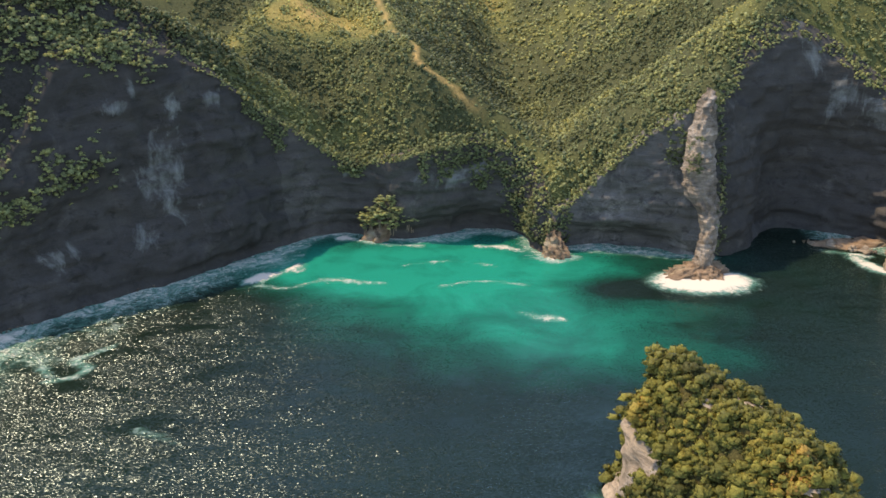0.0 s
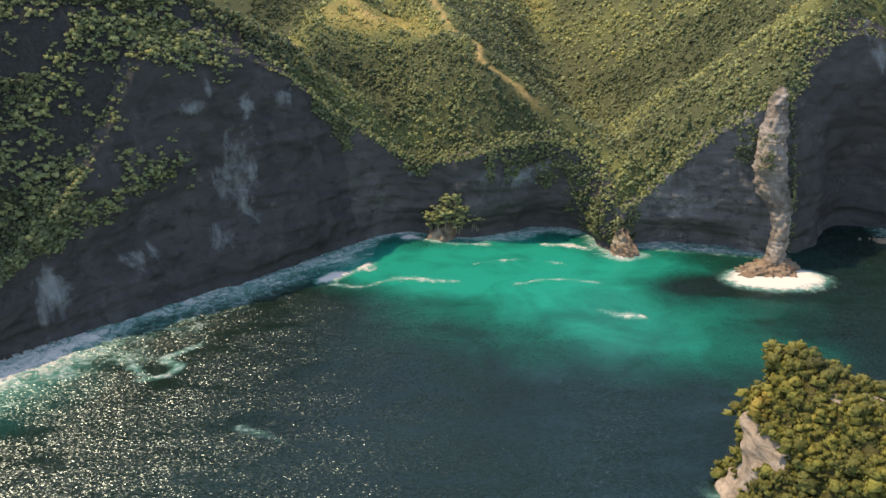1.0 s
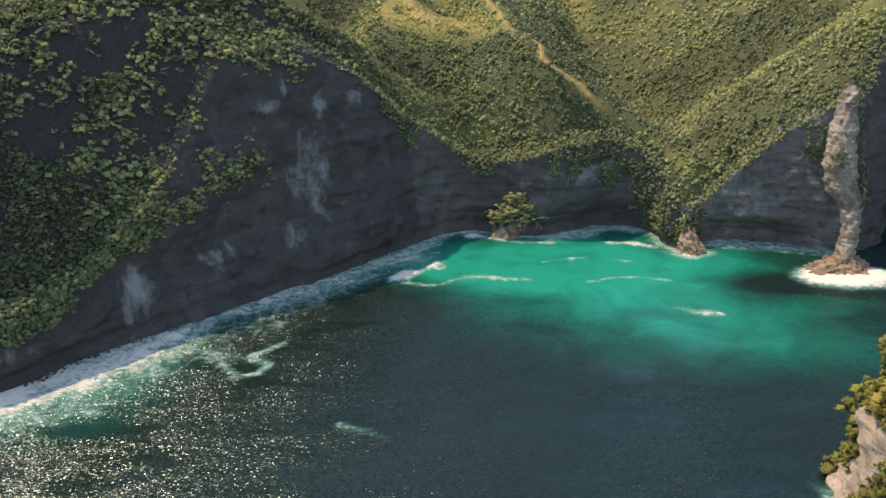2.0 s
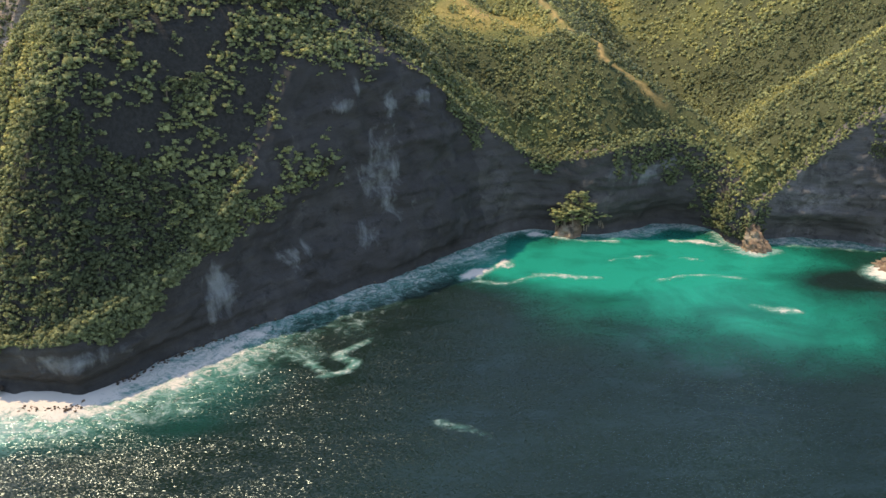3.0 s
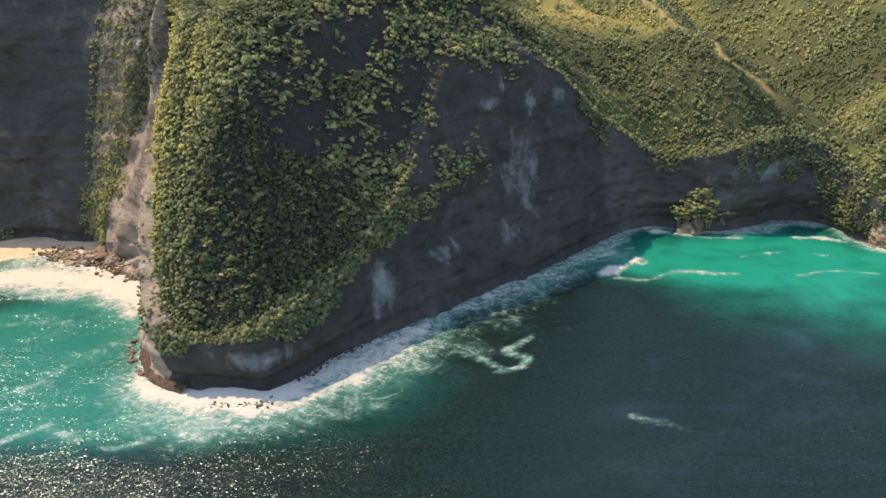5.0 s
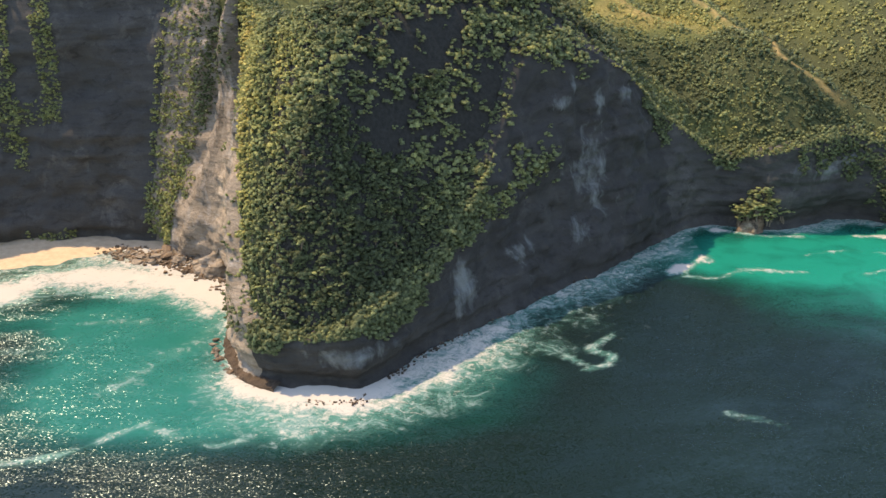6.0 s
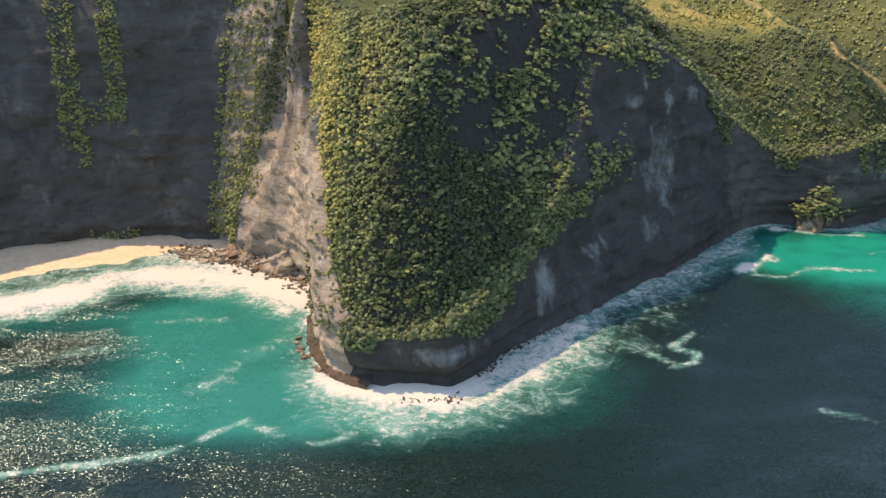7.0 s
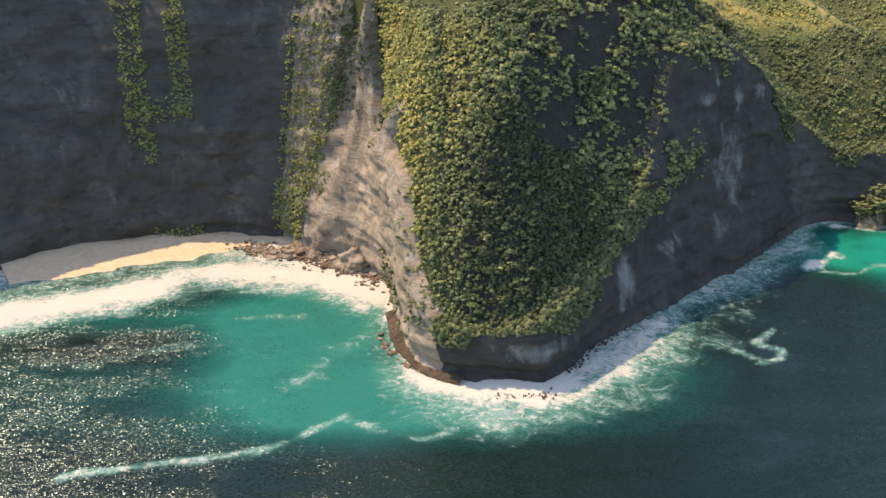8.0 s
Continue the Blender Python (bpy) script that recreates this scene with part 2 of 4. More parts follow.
    wet = calc(nt, "MULTIPLY", sheen.outputs[0], calc(nt, "SUBTRACT", 1.05, calc(nt, "MULTIPLY", k, 1.05)))
    wet = calc(nt, "MULTIPLY", wet, calc(nt, "SUBTRACT", 1.0, calc(nt, "ADD", calc(nt, "MULTIPLY", sh, 0.55), calc(nt, "MULTIPLY", bay, 0.2)), True))
    both = nt.nodes.new("ShaderNodeMixShader")
    nt.links.new(wet, both.inputs["Fac"])
    nt.links.new(body.outputs[0], both.inputs[1])
    nt.links.new(gloss.outputs[0], both.inputs[2])
    nt.links.new(both.outputs[0], nt.nodes["Material Output"].inputs[0])
    return m


WATER = water_material()


# ---------------------------------------------------------------- mesh helpers
from mathutils.bvhtree import BVHTree


def mesh_of(name, verts, faces, mats, smooth=False, attrs=None, normals=None):
    """A mesh from arrays; all faces have the same number of corners."""
    verts, faces = np.asarray(verts, np.float32), np.asarray(faces, np.int32)
    me = bpy.data.meshes.new(name)
    n, k = faces.shape
    me.vertices.add(len(verts))
    me.vertices.foreach_set("co", verts.ravel())
    me.loops.add(n * k)
    me.loops.foreach_set("vertex_index", faces.ravel())
    me.polygons.add(n)
    me.polygons.foreach_set("loop_start", np.arange(0, n * k, k, dtype=np.int32))
    me.polygons.foreach_set("use_smooth", np.full(n, smooth))
    for m in mats if isinstance(mats, (list, tuple)) else [mats]:
        me.materials.append(m)
    for key, values in (attrs or {}).items():
        a = me.attributes.new(key, "FLOAT", "POINT")
        a.data.foreach_set("value", np.asarray(values, np.float32))
    me.update(calc_edges=True)
    me.validate()
    if normals is not None:
        a = me.attributes.new("custom_normal", "FLOAT_VECTOR", "POINT")
        a.data.foreach_set("vector", np.asarray(normals, np.float32).ravel())
    return me


def grid_faces(nu, nv, closed=False):
    i, j = np.meshgrid(np.arange(nu if closed else nu - 1), np.arange(nv - 1), indexing="ij")
    a, b = i * nv + j, ((i + 1) % nu) * nv + j
    return np.stack([a, b, b + 1, a + 1], -1).reshape(-1, 4)


def fractal(p, octaves=4):
    return noise.fractal(Vector(p), 1.0, 2.0, octaves)


rng = np.random.default_rng(7)
_lattice = rng.random((64, 64))


def value_noise(x, y, size):
    """Smooth noise from 0 to 1 over arrays."""
    u, v = np.asarray(x) / size, np.asarray(y) / size
    i, j = np.floor(u).astype(int), np.floor(v).astype(int)
    a, b = u - i, v - j
    a, b = a * a * (3 - 2 * a), b * b * (3 - 2 * b)
    g = lambda p, q: _lattice[p % 64, q % 64]
    return (g(i, j) * (1 - a) + g(i + 1, j) * a) * (1 - b) + (g(i, j + 1) * (1 - a) + g(i + 1, j + 1) * a) * b


def layered(x, y, size, n=3):
    return sum(value_noise(x + 37 * k, y - 53 * k, size / 2 ** k) / 2 ** k for k in range(n)) / (2 - 2 ** (1 - n))


def part(name, data, parent, label=""):
    ob = new(name, data)
    ob.parent = parent
    return tagged(ob, label)


# ---------------------------------------------------------------- the plan of the coast
# x, y of the foot of the cliff; how far back its edge lies; the edge's height
COAST_WEST = [
    (-640, 60, 22, 110), (-480, 195, 22, 110), (-400, 266, 27, 112), (-365, 301, 27, 105), (-338, 325, 28, 102), (-311, 338, 24, 103), (-290, 342, 17, 107),
    (-273, 342, 20, 112), (-258, 338.5, 30, 110), (-251, 331, 42, 104), (-245, 324.5, 45, 97), (-239, 318, 33, 92), (-231, 311.5, 20, 78), (-224, 304, 9, 58), (-217, 293.5, 4, 60), (-212.3, 277, 3.5, 66),
    (-211, 260, 3, 47), (-208.5, 243, 3, 27), (-204, 230, 3.5, 16), (-195, 221, 4, 14), (-180, 218, 3.5, 14), (-166, 221, 4, 20), (-147, 243, 7, 24),
    (-129, 263, 12, 40), (-116, 277, 15, 62), (-104, 290, 21, 86), (-86, 307, 21, 83), (-69, 323, 18, 71),
]
COAST_EAST = [
    (-57, 341, 11, 50), (-40, 352, 5, 31), (-27, 349, 5, 29), (-13, 345, 5, 33), (4, 347, 5, 38), (13, 353, 4, 38), (22, 353, 4, 36), (31, 347, 4, 27),
    (34, 333, 4, 15), (40, 328, 4, 11), (46, 333, 3, 14), (62, 332, 3, 34), (79, 328, 3, 52), (88, 325, 4, 60), (97, 323, 5, 62),
    (106, 328, 8, 64), (120, 341, 11, 72), (131, 348, 11, 88), (137, 349, 12, 85), (143, 346, 14, 69), (150, 341.5, 15, 60), (158, 335, 15, 52), (166, 327, 15, 46), (176, 314, 14, 44), (186, 305, 14, 46), (240, 278, 18, 60),
    (420, 200, 20, 90),
]


def smooth_line(points, step):
    """A Catmull-Rom line through the points, resampled at even steps of its first two numbers."""
    p = np.array(points, float)
    p = np.vstack([2 * p[0] - p[1], p, 2 * p[-1] - p[-2]])
    out = []
    for a, b, c, d in zip(p, p[1:], p[2:], p[3:]):
        s = np.linspace(0, 1, 24, endpoint=False)[:, None]
        out.append(0.5 * (2 * b + (c - a) * s + (2 * a - 5 * b + 4 * c - d) * s ** 2 + (3 * b - a - 3 * c + d) * s ** 3))
    out = np.vstack(out + [p[-2:-1]])
    run = np.r_[0, np.cumsum(np.hypot(*np.diff(out[:, :2], axis=0).T))]
    at = np.arange(0, run[-1], step)
    return np.stack([np.interp(at, run, out[:, k]) for k in range(out.shape[1])], 1)


coast = smooth_line(COAST_WEST + COAST_EAST, 1.0)
tangent = np.gradient(coast[:, :2], axis=0)
for _ in range(6):
    tangent[1:-1] = (tangent[:-2] + 2 * tangent[1:-1] + tangent[2:]) / 4
tangent /= np.linalg.norm(tangent, axis=1)[:, None]
inland = np.stack([-tangent[:, 1], tangent[:, 0]], 1)

# crest lines of the hills: x, y, z
RIDGES = [
    ([(-194, 248, 66), (-191, 260, 83), (-186, 275, 92), (-160, 297, 97), (-120, 322, 97), (-97, 350, 83), (-88, 380, 66), (-74, 425, 74), (-70, 460, 84), (-60, 640, 130)], 0.75),
    ([(-191, 270, 90), (-198, 290, 92), (-212, 325, 92), (-222, 360, 104)], 1.0),
    ([(27, 356, 38), (15, 361, 49), (3, 368, 58), (-8, 370, 61), (-14, 385, 66), (-24, 420, 74), (-35, 480, 86), (-40, 640, 125)], 0.9),
    ([(-11, 388, 66), (-34, 401, 66), (-58, 426, 74), (-70, 450, 82)], 0.8),
    ([(42, 334, 12), (60, 336, 30), (84, 337, 54), (98, 340, 64), (112, 362, 76), (134, 369, 95), (165, 385, 98)], 0.76),
    ([(178, 440, 104), (180, 470, 110), (170, 650, 150)], 0.62),
    ([(-400, 330, 112), (-330, 378, 112), (-260, 385, 114), (-240, 380, 110), (-190, 420, 110), (-120, 480, 100)], 0.6),
    ([(-400, 980, 170), (-100, 960, 140), (60, 940, 100), (300, 960, 170)], 0.28),
    ([(260, 330, 90), (300, 450, 130), (330, 700, 170)], 0.5),
]


def to_coast(x, y):
    """Distance to the coast (inland is plus), with the edge's setback and height that hold there."""
    x, y = np.asarray(x, float).ravel(), np.asarray(y, float).ravel()
    line = coast[::2]
    d, back, edge = np.empty(len(x)), np.empty(len(x)), np.empty(len(x))
    for k in range(0, len(x), 4000):
        q = (x[k:k + 4000, None] - line[:, 0]) ** 2 + (y[k:k + 4000, None] - line[:, 1]) ** 2
        d[k:k + 4000] = np.sqrt(q.min(1))
        w = 1 / (q + 6) ** 2
        w /= w.sum(1)[:, None]
        back[k:k + 4000], edge[k:k + 4000] = w @ line[:, 2], w @ line[:, 3]
    ring = np.vstack([coast[::2, :2], [(900, 200), (900, 2500), (-1500, 2500), (-1500, 60)]])
    inside = np.zeros(len(x), bool)
    for (x0, y0), (x1, y1) in zip(ring, np.roll(ring, -1, 0)):
        if y0 != y1:
            inside ^= ((y0 > y) != (y1 > y)) & (x < (x1 - x0) * (y - y0) / (y1 - y0) + x0)
    return np.where(inside, d, -d), back, edge


def hills(x, y):
    x, y = np.asarray(x, float).ravel(), np.asarray(y, float).ravel()
    total = np.zeros(len(x))
    for line, fall in RIDGES:
        best = np.full(len(x), -1e3)
        for (x0, y0, z0), (x1, y1, z1) in zip(line, line[1:]):
            ux, uy = x1 - x0, y1 - y0
            s = np.clip(((x - x0) * ux + (y - y0) * uy) / (ux * ux + uy * uy), 0, 1)
            dist = np.hypot(x - x0 - s * ux, y - y0 - s * uy)
            best = np.maximum(best, z0 + s * (z1 - z0) - fall * (np.sqrt(dist * dist + 16) - 4))
        total += np.exp(np.clip(best, -200, 400) / 5.0)
    z = 5.0 * np.log(total + 1e-30)
    z += (layered(x, y, 60, 4) - 0.5) * 8 * np.clip((y - 330) / 60, 0.25, 1)
    return np.maximum(z, 6)


def land(x, y):
    """Height of the land, and the distance to the coast."""
    d, back, edge = to_coast(x, y)
    e = d - 2.5
    x0 = np.asarray(x, float).ravel()
    rise = 1.55 + 0.65 * np.exp(-(np.maximum(x0 + 126, 0) / 24) ** 2) * (x0 > -235) + 1.2 * np.clip((-194 - x0) / 6, 0, 1) * (x0 > -235)
    limit = np.where(e < back, edge * (1 - (back - e) / np.minimum(back, 6.0)), edge + rise * (e - back))
    z = hills(x, y)
    z = np.where(z > limit, limit, z) - 2.0 * np.exp(-np.abs(z - limit) / 2.0)
    return z, d, back


# where the grass lies dry and open on the hills: x, y, half width, half depth, how much
DRY = [(-206, 275, 9, 38, 0.5), (-62, 420, 30, 26, 0.75), (-28, 408, 16, 14, 0.4), (-92, 385, 18, 22, 0.4), (108, 380, 20, 16, 0.6), (80, 400, 22, 12, 0.25), (70, 520, 30, 30, 0.08), (60, 345, 10, 6, 0.15),
       (-2, 374, 9, 7, 0.25), (-14, 388, 6, 10, 0.3), (-48, 362, 14, 5, 0.22), (38, 340, 8, 8, 0.22), (-30, 378, 14, 10, -0.22), (10, 384, 16, 20, -0.2), (36, 400, 20, 26, -0.15), (100, 440, 24, 20, -0.2), (60, 480, 60, 70, -0.14)]


def openness(x, y):
    """From 0, closed scrub, to 1, open dry grass."""
    v = 0.02 + 1.6 * (layered(x + 90, y, 40, 4) - 0.46)
    for cx, cy, rx, ry, much in DRY:
        v = v + much * np.exp(-((x - cx) / rx) ** 2 - ((y - cy) / ry) ** 2)
    return np.clip(v, 0, 1)


# ---------------------------------------------------------------- land
xs = np.r_[np.arange(-620, -420, 10), np.arange(-420, 240, 2.0), np.arange(240, 620, 12)]
ys = np.r_[np.arange(60, 205, 8), np.arange(205, 480, 2.0), np.arange(480, 700, 5), np.arange(700, 1300, 20)]
gx, gy = np.meshgrid(xs, ys, indexing="ij")
gz, gd, gb = land(gx, gy)
gz += (layered(gx.ravel(), gy.ravel(), 9, 3) - 0.5) * 2.2
faces = grid_faces(len(xs), len(ys))
under = (gx.ravel() > 112) & (gd < gb + 3) & (gz < 0.8 * to_coast(gx, gy)[2])
faces = faces[(~under & (gd > np.maximum(2.5, gb - 4)))[faces].all(1) & (gz[faces].min(1) > 8)]
trail = smooth_line([(16, 366.2), (10, 368.6), (4, 371), (-6, 374), (-9.5, 379), (-10.5, 387), (-18, 400), (-24, 420), (-35, 480)], 1.0)
trail += 1.0 * (np.stack([value_noise(trail[:, 1], trail[:, 0], 9), value_noise(trail[:, 0], trail[:, 1], 11)], 1) - 0.5)
near = np.full(gx.size, 1e3)
for q in trail[::2]:
    near = np.minimum(near, np.hypot(gx.ravel() - q[0], gy.ravel() - q[1]))
used = np.unique(faces)
renum = np.full(gx.size, -1)
renum[used] = np.arange(len(used))
# the headland's ground takes the painted shade of its gaps
hill_mesh = mesh_of("hillside", np.stack([gx.ravel(), gy.ravel(), gz], 1)[used], renum[faces], GROUND, True,
                    {"dry": openness(gx.ravel(), gy.ravel())[used], "gap_shade": (np.clip((-75 - gx.ravel()) / 15, 0, 1) * np.clip((gx.ravel() + 199) / 8, 0, 1))[used] * np.clip((350 - gy.ravel()) / 15, 0, 1)[used], "track": (np.clip(1.25 - near / 1.6, 0, 1) * np.clip(3 * layered(gx.ravel(), gy.ravel(), 14, 2) - 0.5, 0, 1))[used]})
hillside = tagged(new("hillside", hill_mesh), "steep hills of dry grass and low scrub above the sea cliffs", "hillside", kind="structure")


crest_at = coast[:, :2] + inland * (coast[:, 2] + 3.2)[:, None]
wall_top = land(crest_at[:, 0], crest_at[:, 1])[0] + 0.4
corner = (coast[:, 0] > -305) & (coast[:, 0] < -250) & (coast[:, 1] > 320)
wall_top[corner] = np.maximum(wall_top, 0.96 * coast[:, 3])[corner]
notch = 2.6 + 3.4 * np.exp(-((coast[:, 0] + 172) / 30) ** 2) * (coast[:, 1] < 260)
# the sea has cut deeper under the ridge and the back of the cove
cave = 6.5 * np.exp(-((coast[:, 0] - 66) / 19) ** 4) + 5.0 * np.exp(-((coast[:, 0] - 8) / 20) ** 4)


def wall_at(i, z):
    """The place on the cliff's face above step i of the coast, at a height."""
    bx, by = coast[i, :2]
    v = (z + 4) / (wall_top[i] + 4)
    off = coast[i, 2] * max(z, 0) / max(wall_top[i], 1) + notch[i] * math.exp(-((z - 2.5) / 3.6) ** 2)
    off += cave[i] * math.exp(-((z - 3) / 6.5) ** 4) + 8.5 * (bx < -205) * math.exp(-((by - 275) / 13) ** 8 - ((z - 55) / 6.8) ** 6)
    off += 6.0 * math.exp(-((z - 21) / 15) ** 2 - ((bx + 114) / 26) ** 2) * (by < 330)
    off += 9.0 * math.exp(-((z - 12) / 31) ** 4) * min(1, max(0, (bx - 116) / 18)) * (bx < 182) * (by > 305)
    n1 = fractal((bx * 0.035, by * 0.035, z * 0.04), 4) * 4.6 * min(1.0, max(0.35, coast[i, 2] / 12))
    n2 = noise.noise(Vector((bx * 0.025, by * 0.025, z * 0.42))) * 0.9 + fractal((bx * 0.11, by * 0.11, z * 0.16), 3) * 1.3
    n3 = fractal((bx * 0.35, by * 0.35, z * 0.4), 3) * 0.5
    off += (n1 + n2 + n3) * min(1, (z + 6) / 8) * (1 - 0.6 * v ** 8) - 1.2 + 5.0 * max(0, v - 0.93) / 0.07
    return bx + inland[i, 0] * off, by + inland[i, 1] * off, z


def wall_strip(first, last, rows=96):
    """A piece of the cliff's face along the coast between two of its steps."""
    verts = [wall_at(i, -4 + (wall_top[i] + 4) * j / (rows - 1)) for i in range(first, last + 1) for j in range(rows)]
    return verts, grid_faces(last - first + 1, rows)


def step_at(x, y):
    return int(np.argmin((coast[:, 0] - x) ** 2 + (coast[:, 1] - y) ** 2))


def cliff(name, a, b, mat, label):
    v, f = wall_strip(step_at(*a), step_at(*b))
    return tagged(new(name, mesh_of(name, v, f, mat, True)), label, "cliff", kind="structure")


cliff("cliff_beach", (-430, 215), (-258, 338), SHADED_ROCK, "limestone cliff behind the beach, its shade put into a dark grey colour")
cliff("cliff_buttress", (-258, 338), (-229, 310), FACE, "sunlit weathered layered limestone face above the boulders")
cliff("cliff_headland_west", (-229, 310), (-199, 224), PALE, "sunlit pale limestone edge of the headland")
cliff("cliff_headland", (-199, 224), (-57, 341), SHADED_STAINED, "limestone cliff of the headland, coloured dark for shade, undercut by the sea")
cliff("cliff_cove", (-57, 341), (40, 328), COVE, "grey cliff at the back of the cove, coloured dark for shade")
cliff("cliff_ridge", (40, 328), (97, 317), GREY, "grey layered limestone wall below a green ridge")
cliff("cliff_amphitheatre", (97, 317), (158, 336), HOLLOW, "hollow limestone cliff coloured dark for shade, pale for its streaked sunlit top")

cliff("cliff_east", (158, 336), (420, 200), HOLLOW, "limestone cliff coloured grey for shade, pale for its streaked sunlit top")

# ---------------------------------------------------------------- sea
def spaced(stops):
    return np.concatenate([np.arange(a, b, s) for a, b, s in stops])


wx = spaced([(-4000, -900, 200), (-900, -420, 20), (-420, 240, 1.75), (240, 700, 20), (700, 4001, 200)])
wy = spaced([(-4000, -200, 200), (-200, 120, 10), (120, 372, 1.75), (372, 700, 30), (700, 4001, 300)])
sx, sy = (a.ravel() for a in np.meshgrid(wx, wy, indexing="ij"))
close = (sx > -430) & (sx < 250) & (sy > 115) & (sy < 375)
dist = np.full(sx.size, 200.0)
dist[close] = -to_coast(sx[close], sy[close])[0]


def blob(x, y, rx, ry):
    return np.exp(-(((sx - x) / rx) ** 2 + ((sy - y) / ry) ** 2))


def streak(points, width):
    """How near the sea's points are to a line of foam."""
    best = np.full(sx.size, 1e4)
    for q in smooth_line(points, 1.0):
        best = np.minimum(best, (sx - q[0]) ** 2 + (sy - q[1]) ** 2)
    torn = (layered(sx, sy, 8, 3) - 0.5) * min(width, 5.0) * 1.7
    return np.clip(1 - (np.sqrt(best) + torn) / width, 0, 1)


surf = (1.2 + 1.3 * (sx < -50) + 14 * blob(-182, 208, 30, 24) + 17 * blob(-143, 236, 22, 26) + 4.5 * blob(-95, 288, 42, 30) + 7 * blob(-62, 325, 14, 14)
        + 34 * blob(-262, 316, 46, 26) + 30 * blob(-330, 285, 40, 32) + 3 * blob(-215, 262, 16, 20))
rag = (layered(sx, sy, 15, 4) - 0.5) * np.minimum(1, surf / 9)
foam = np.clip(1.2 * (1 - np.maximum(dist + 11 * rag, 0) / surf), 0, 0.52 + 0.8 * blob(-180, 212, 34, 18) + 0.15 * blob(-145, 240, 18, 20) + 0.4 * (sx < -205))
foam = np.maximum(foam, 0.5 * np.clip(1.15 - (dist + 20 * rag) / (2.5 * surf + 2), 0, 1))
for line, width, power in [
    ([(-285, 180), (-265, 184), (-250, 187), (-236, 192), (-222, 205)], 2.4, 0.6), ([(-222, 203), (-205, 194), (-198, 195), (-190, 200), (-178, 196), (-170, 202)], 3, 0.5),
    ([(-96, 252), (-101, 247), (-104, 243), (-99, 238), (-102, 232), (-108, 230)], 2.2, 0.54), ([(-112, 238), (-107, 233), (-102, 232)], 2.0, 0.5), ([(-66, 300), (-52, 297), (-40, 304), (-20, 300)], 2.2, 0.47),
    ([(25, 276), (30, 271), (37, 270)], 3.0, 0.58), ([(-67, 302), (-60, 308), (-51, 317)], 4.5, 1.05), ([(-360, 262), (-328, 276), (-304, 287), (-286, 299), (-272, 306)], 20, 1.3),
    ([(-264, 306), (-246, 302), (-228, 295), (-216, 284)], 24, 1.15), ([(0, 298), (12, 302), (30, 299)], 1.8, 0.5), ([(-75, 205), (-66, 200), (-62, 196)], 2.2, 0.34),
    ([(-165, 208), (-148, 222), (-132, 246), (-118, 262), (-95, 282)], 12, 0.34), ([(-275, 262), (-255, 268), (-240, 268)], 3, 0.4), ([(-218, 255), (-228, 240), (-236, 222)], 8, 0.32),
    ([(-300, 235), (-280, 245), (-262, 248)], 6, 0.28), ([(-38, 347), (-32, 344), (-26, 341)], 3.2, 1.1), ([(-24, 340), (-8, 338)], 2.5, 0.6),
    ([(14, 338), (26, 335), (34, 326), (42, 322)], 3, 0.75), ([(-15, 318), (5, 322), (20, 316)], 2, 0.42), ([(-128, 262), (-136, 248), (-142, 237), (-152, 223), (-159, 217), (-170, 212)], 9, 0.8),
    ([(134, 333), (144, 330), (156, 325)], 3, 0.8), ([(150, 322), (154, 310), (158, 300)], 5, 0.9)]:
    foam = np.maximum(foam, streak(line, width) * power)
foam = np.maximum(foam, (0.36 * blob(-121, 243, 15, 10) + 0.3 * blob(-106, 262, 16, 9)) * np.clip(3 * layered(sx, sy, 9, 3) - 0.9, 0, 1))
foam *= 1 - 0.9 * np.clip((sx - 97) / 6, 0, 1) * np.clip((150 - sx) / 12, 0, 1) * np.clip((sy - 312) / 5, 0, 1)
foam *= 1 - 0.55 * np.exp(-(((sx + 282) / 7) ** 2 + ((sy - 296) / 12) ** 2))
foam = np.maximum(foam, 1.3 * np.exp(-(((sx - 89) / 17) ** 2 + ((sy - 301) / 11) ** 2) ** 2))
foam = np.maximum(foam, 0.9 * np.exp(-(((sx - 42) / 7) ** 2 + ((sy - 326) / 4) ** 2)))
foam = np.maximum(foam, 0.45 * np.exp(-(((sx - 34) / 3.5) ** 2 + ((sy - 170) / 9) ** 2)))
shallow = np.clip(1.15 * blob(0, 318, 75, 36) + 0.64 * blob(25, 268, 52, 32) + 0.34 * blob(55, 243, 32, 18) - 0.9 * blob(68, 295, 22, 9) - 0.3 * blob(-75, 285, 22, 24) + 0.55 * blob(-42, 312, 22, 16), 0, 1)
bay = np.clip(1.25 * blob(-238, 262, 36, 42) + 0.85 * blob(-228, 216, 34, 22) + 0.75 * blob(-190, 204, 45, 12) + 0.6 * blob(-140, 228, 20, 16)
              + 0.65 * blob(-300, 268, 45, 14) + 0.35 * blob(-300, 222, 45, 24) - 0.4 * blob(-285, 250, 20, 16), 0, 1)
swell = (layered(sx, sy * 1.5, 16, 3) - 0.5) * np.where(close, 1.0, 0.0)
sz = 0.7 * swell + np.clip(foam, 0, 1) * (0.5 + 0.8 * (layered(sx, sy, 5, 2) - 0.3)) * close
sea = tagged(new("water", mesh_of("water", np.stack([sx, sy, sz], 1), grid_faces(len(wx), len(wy)), WATER, True, {"foam": foam, "shallow": shallow, "bay": bay})),
             "dark green sea with a turquoise cove and white surf", "sea", kind="structure")


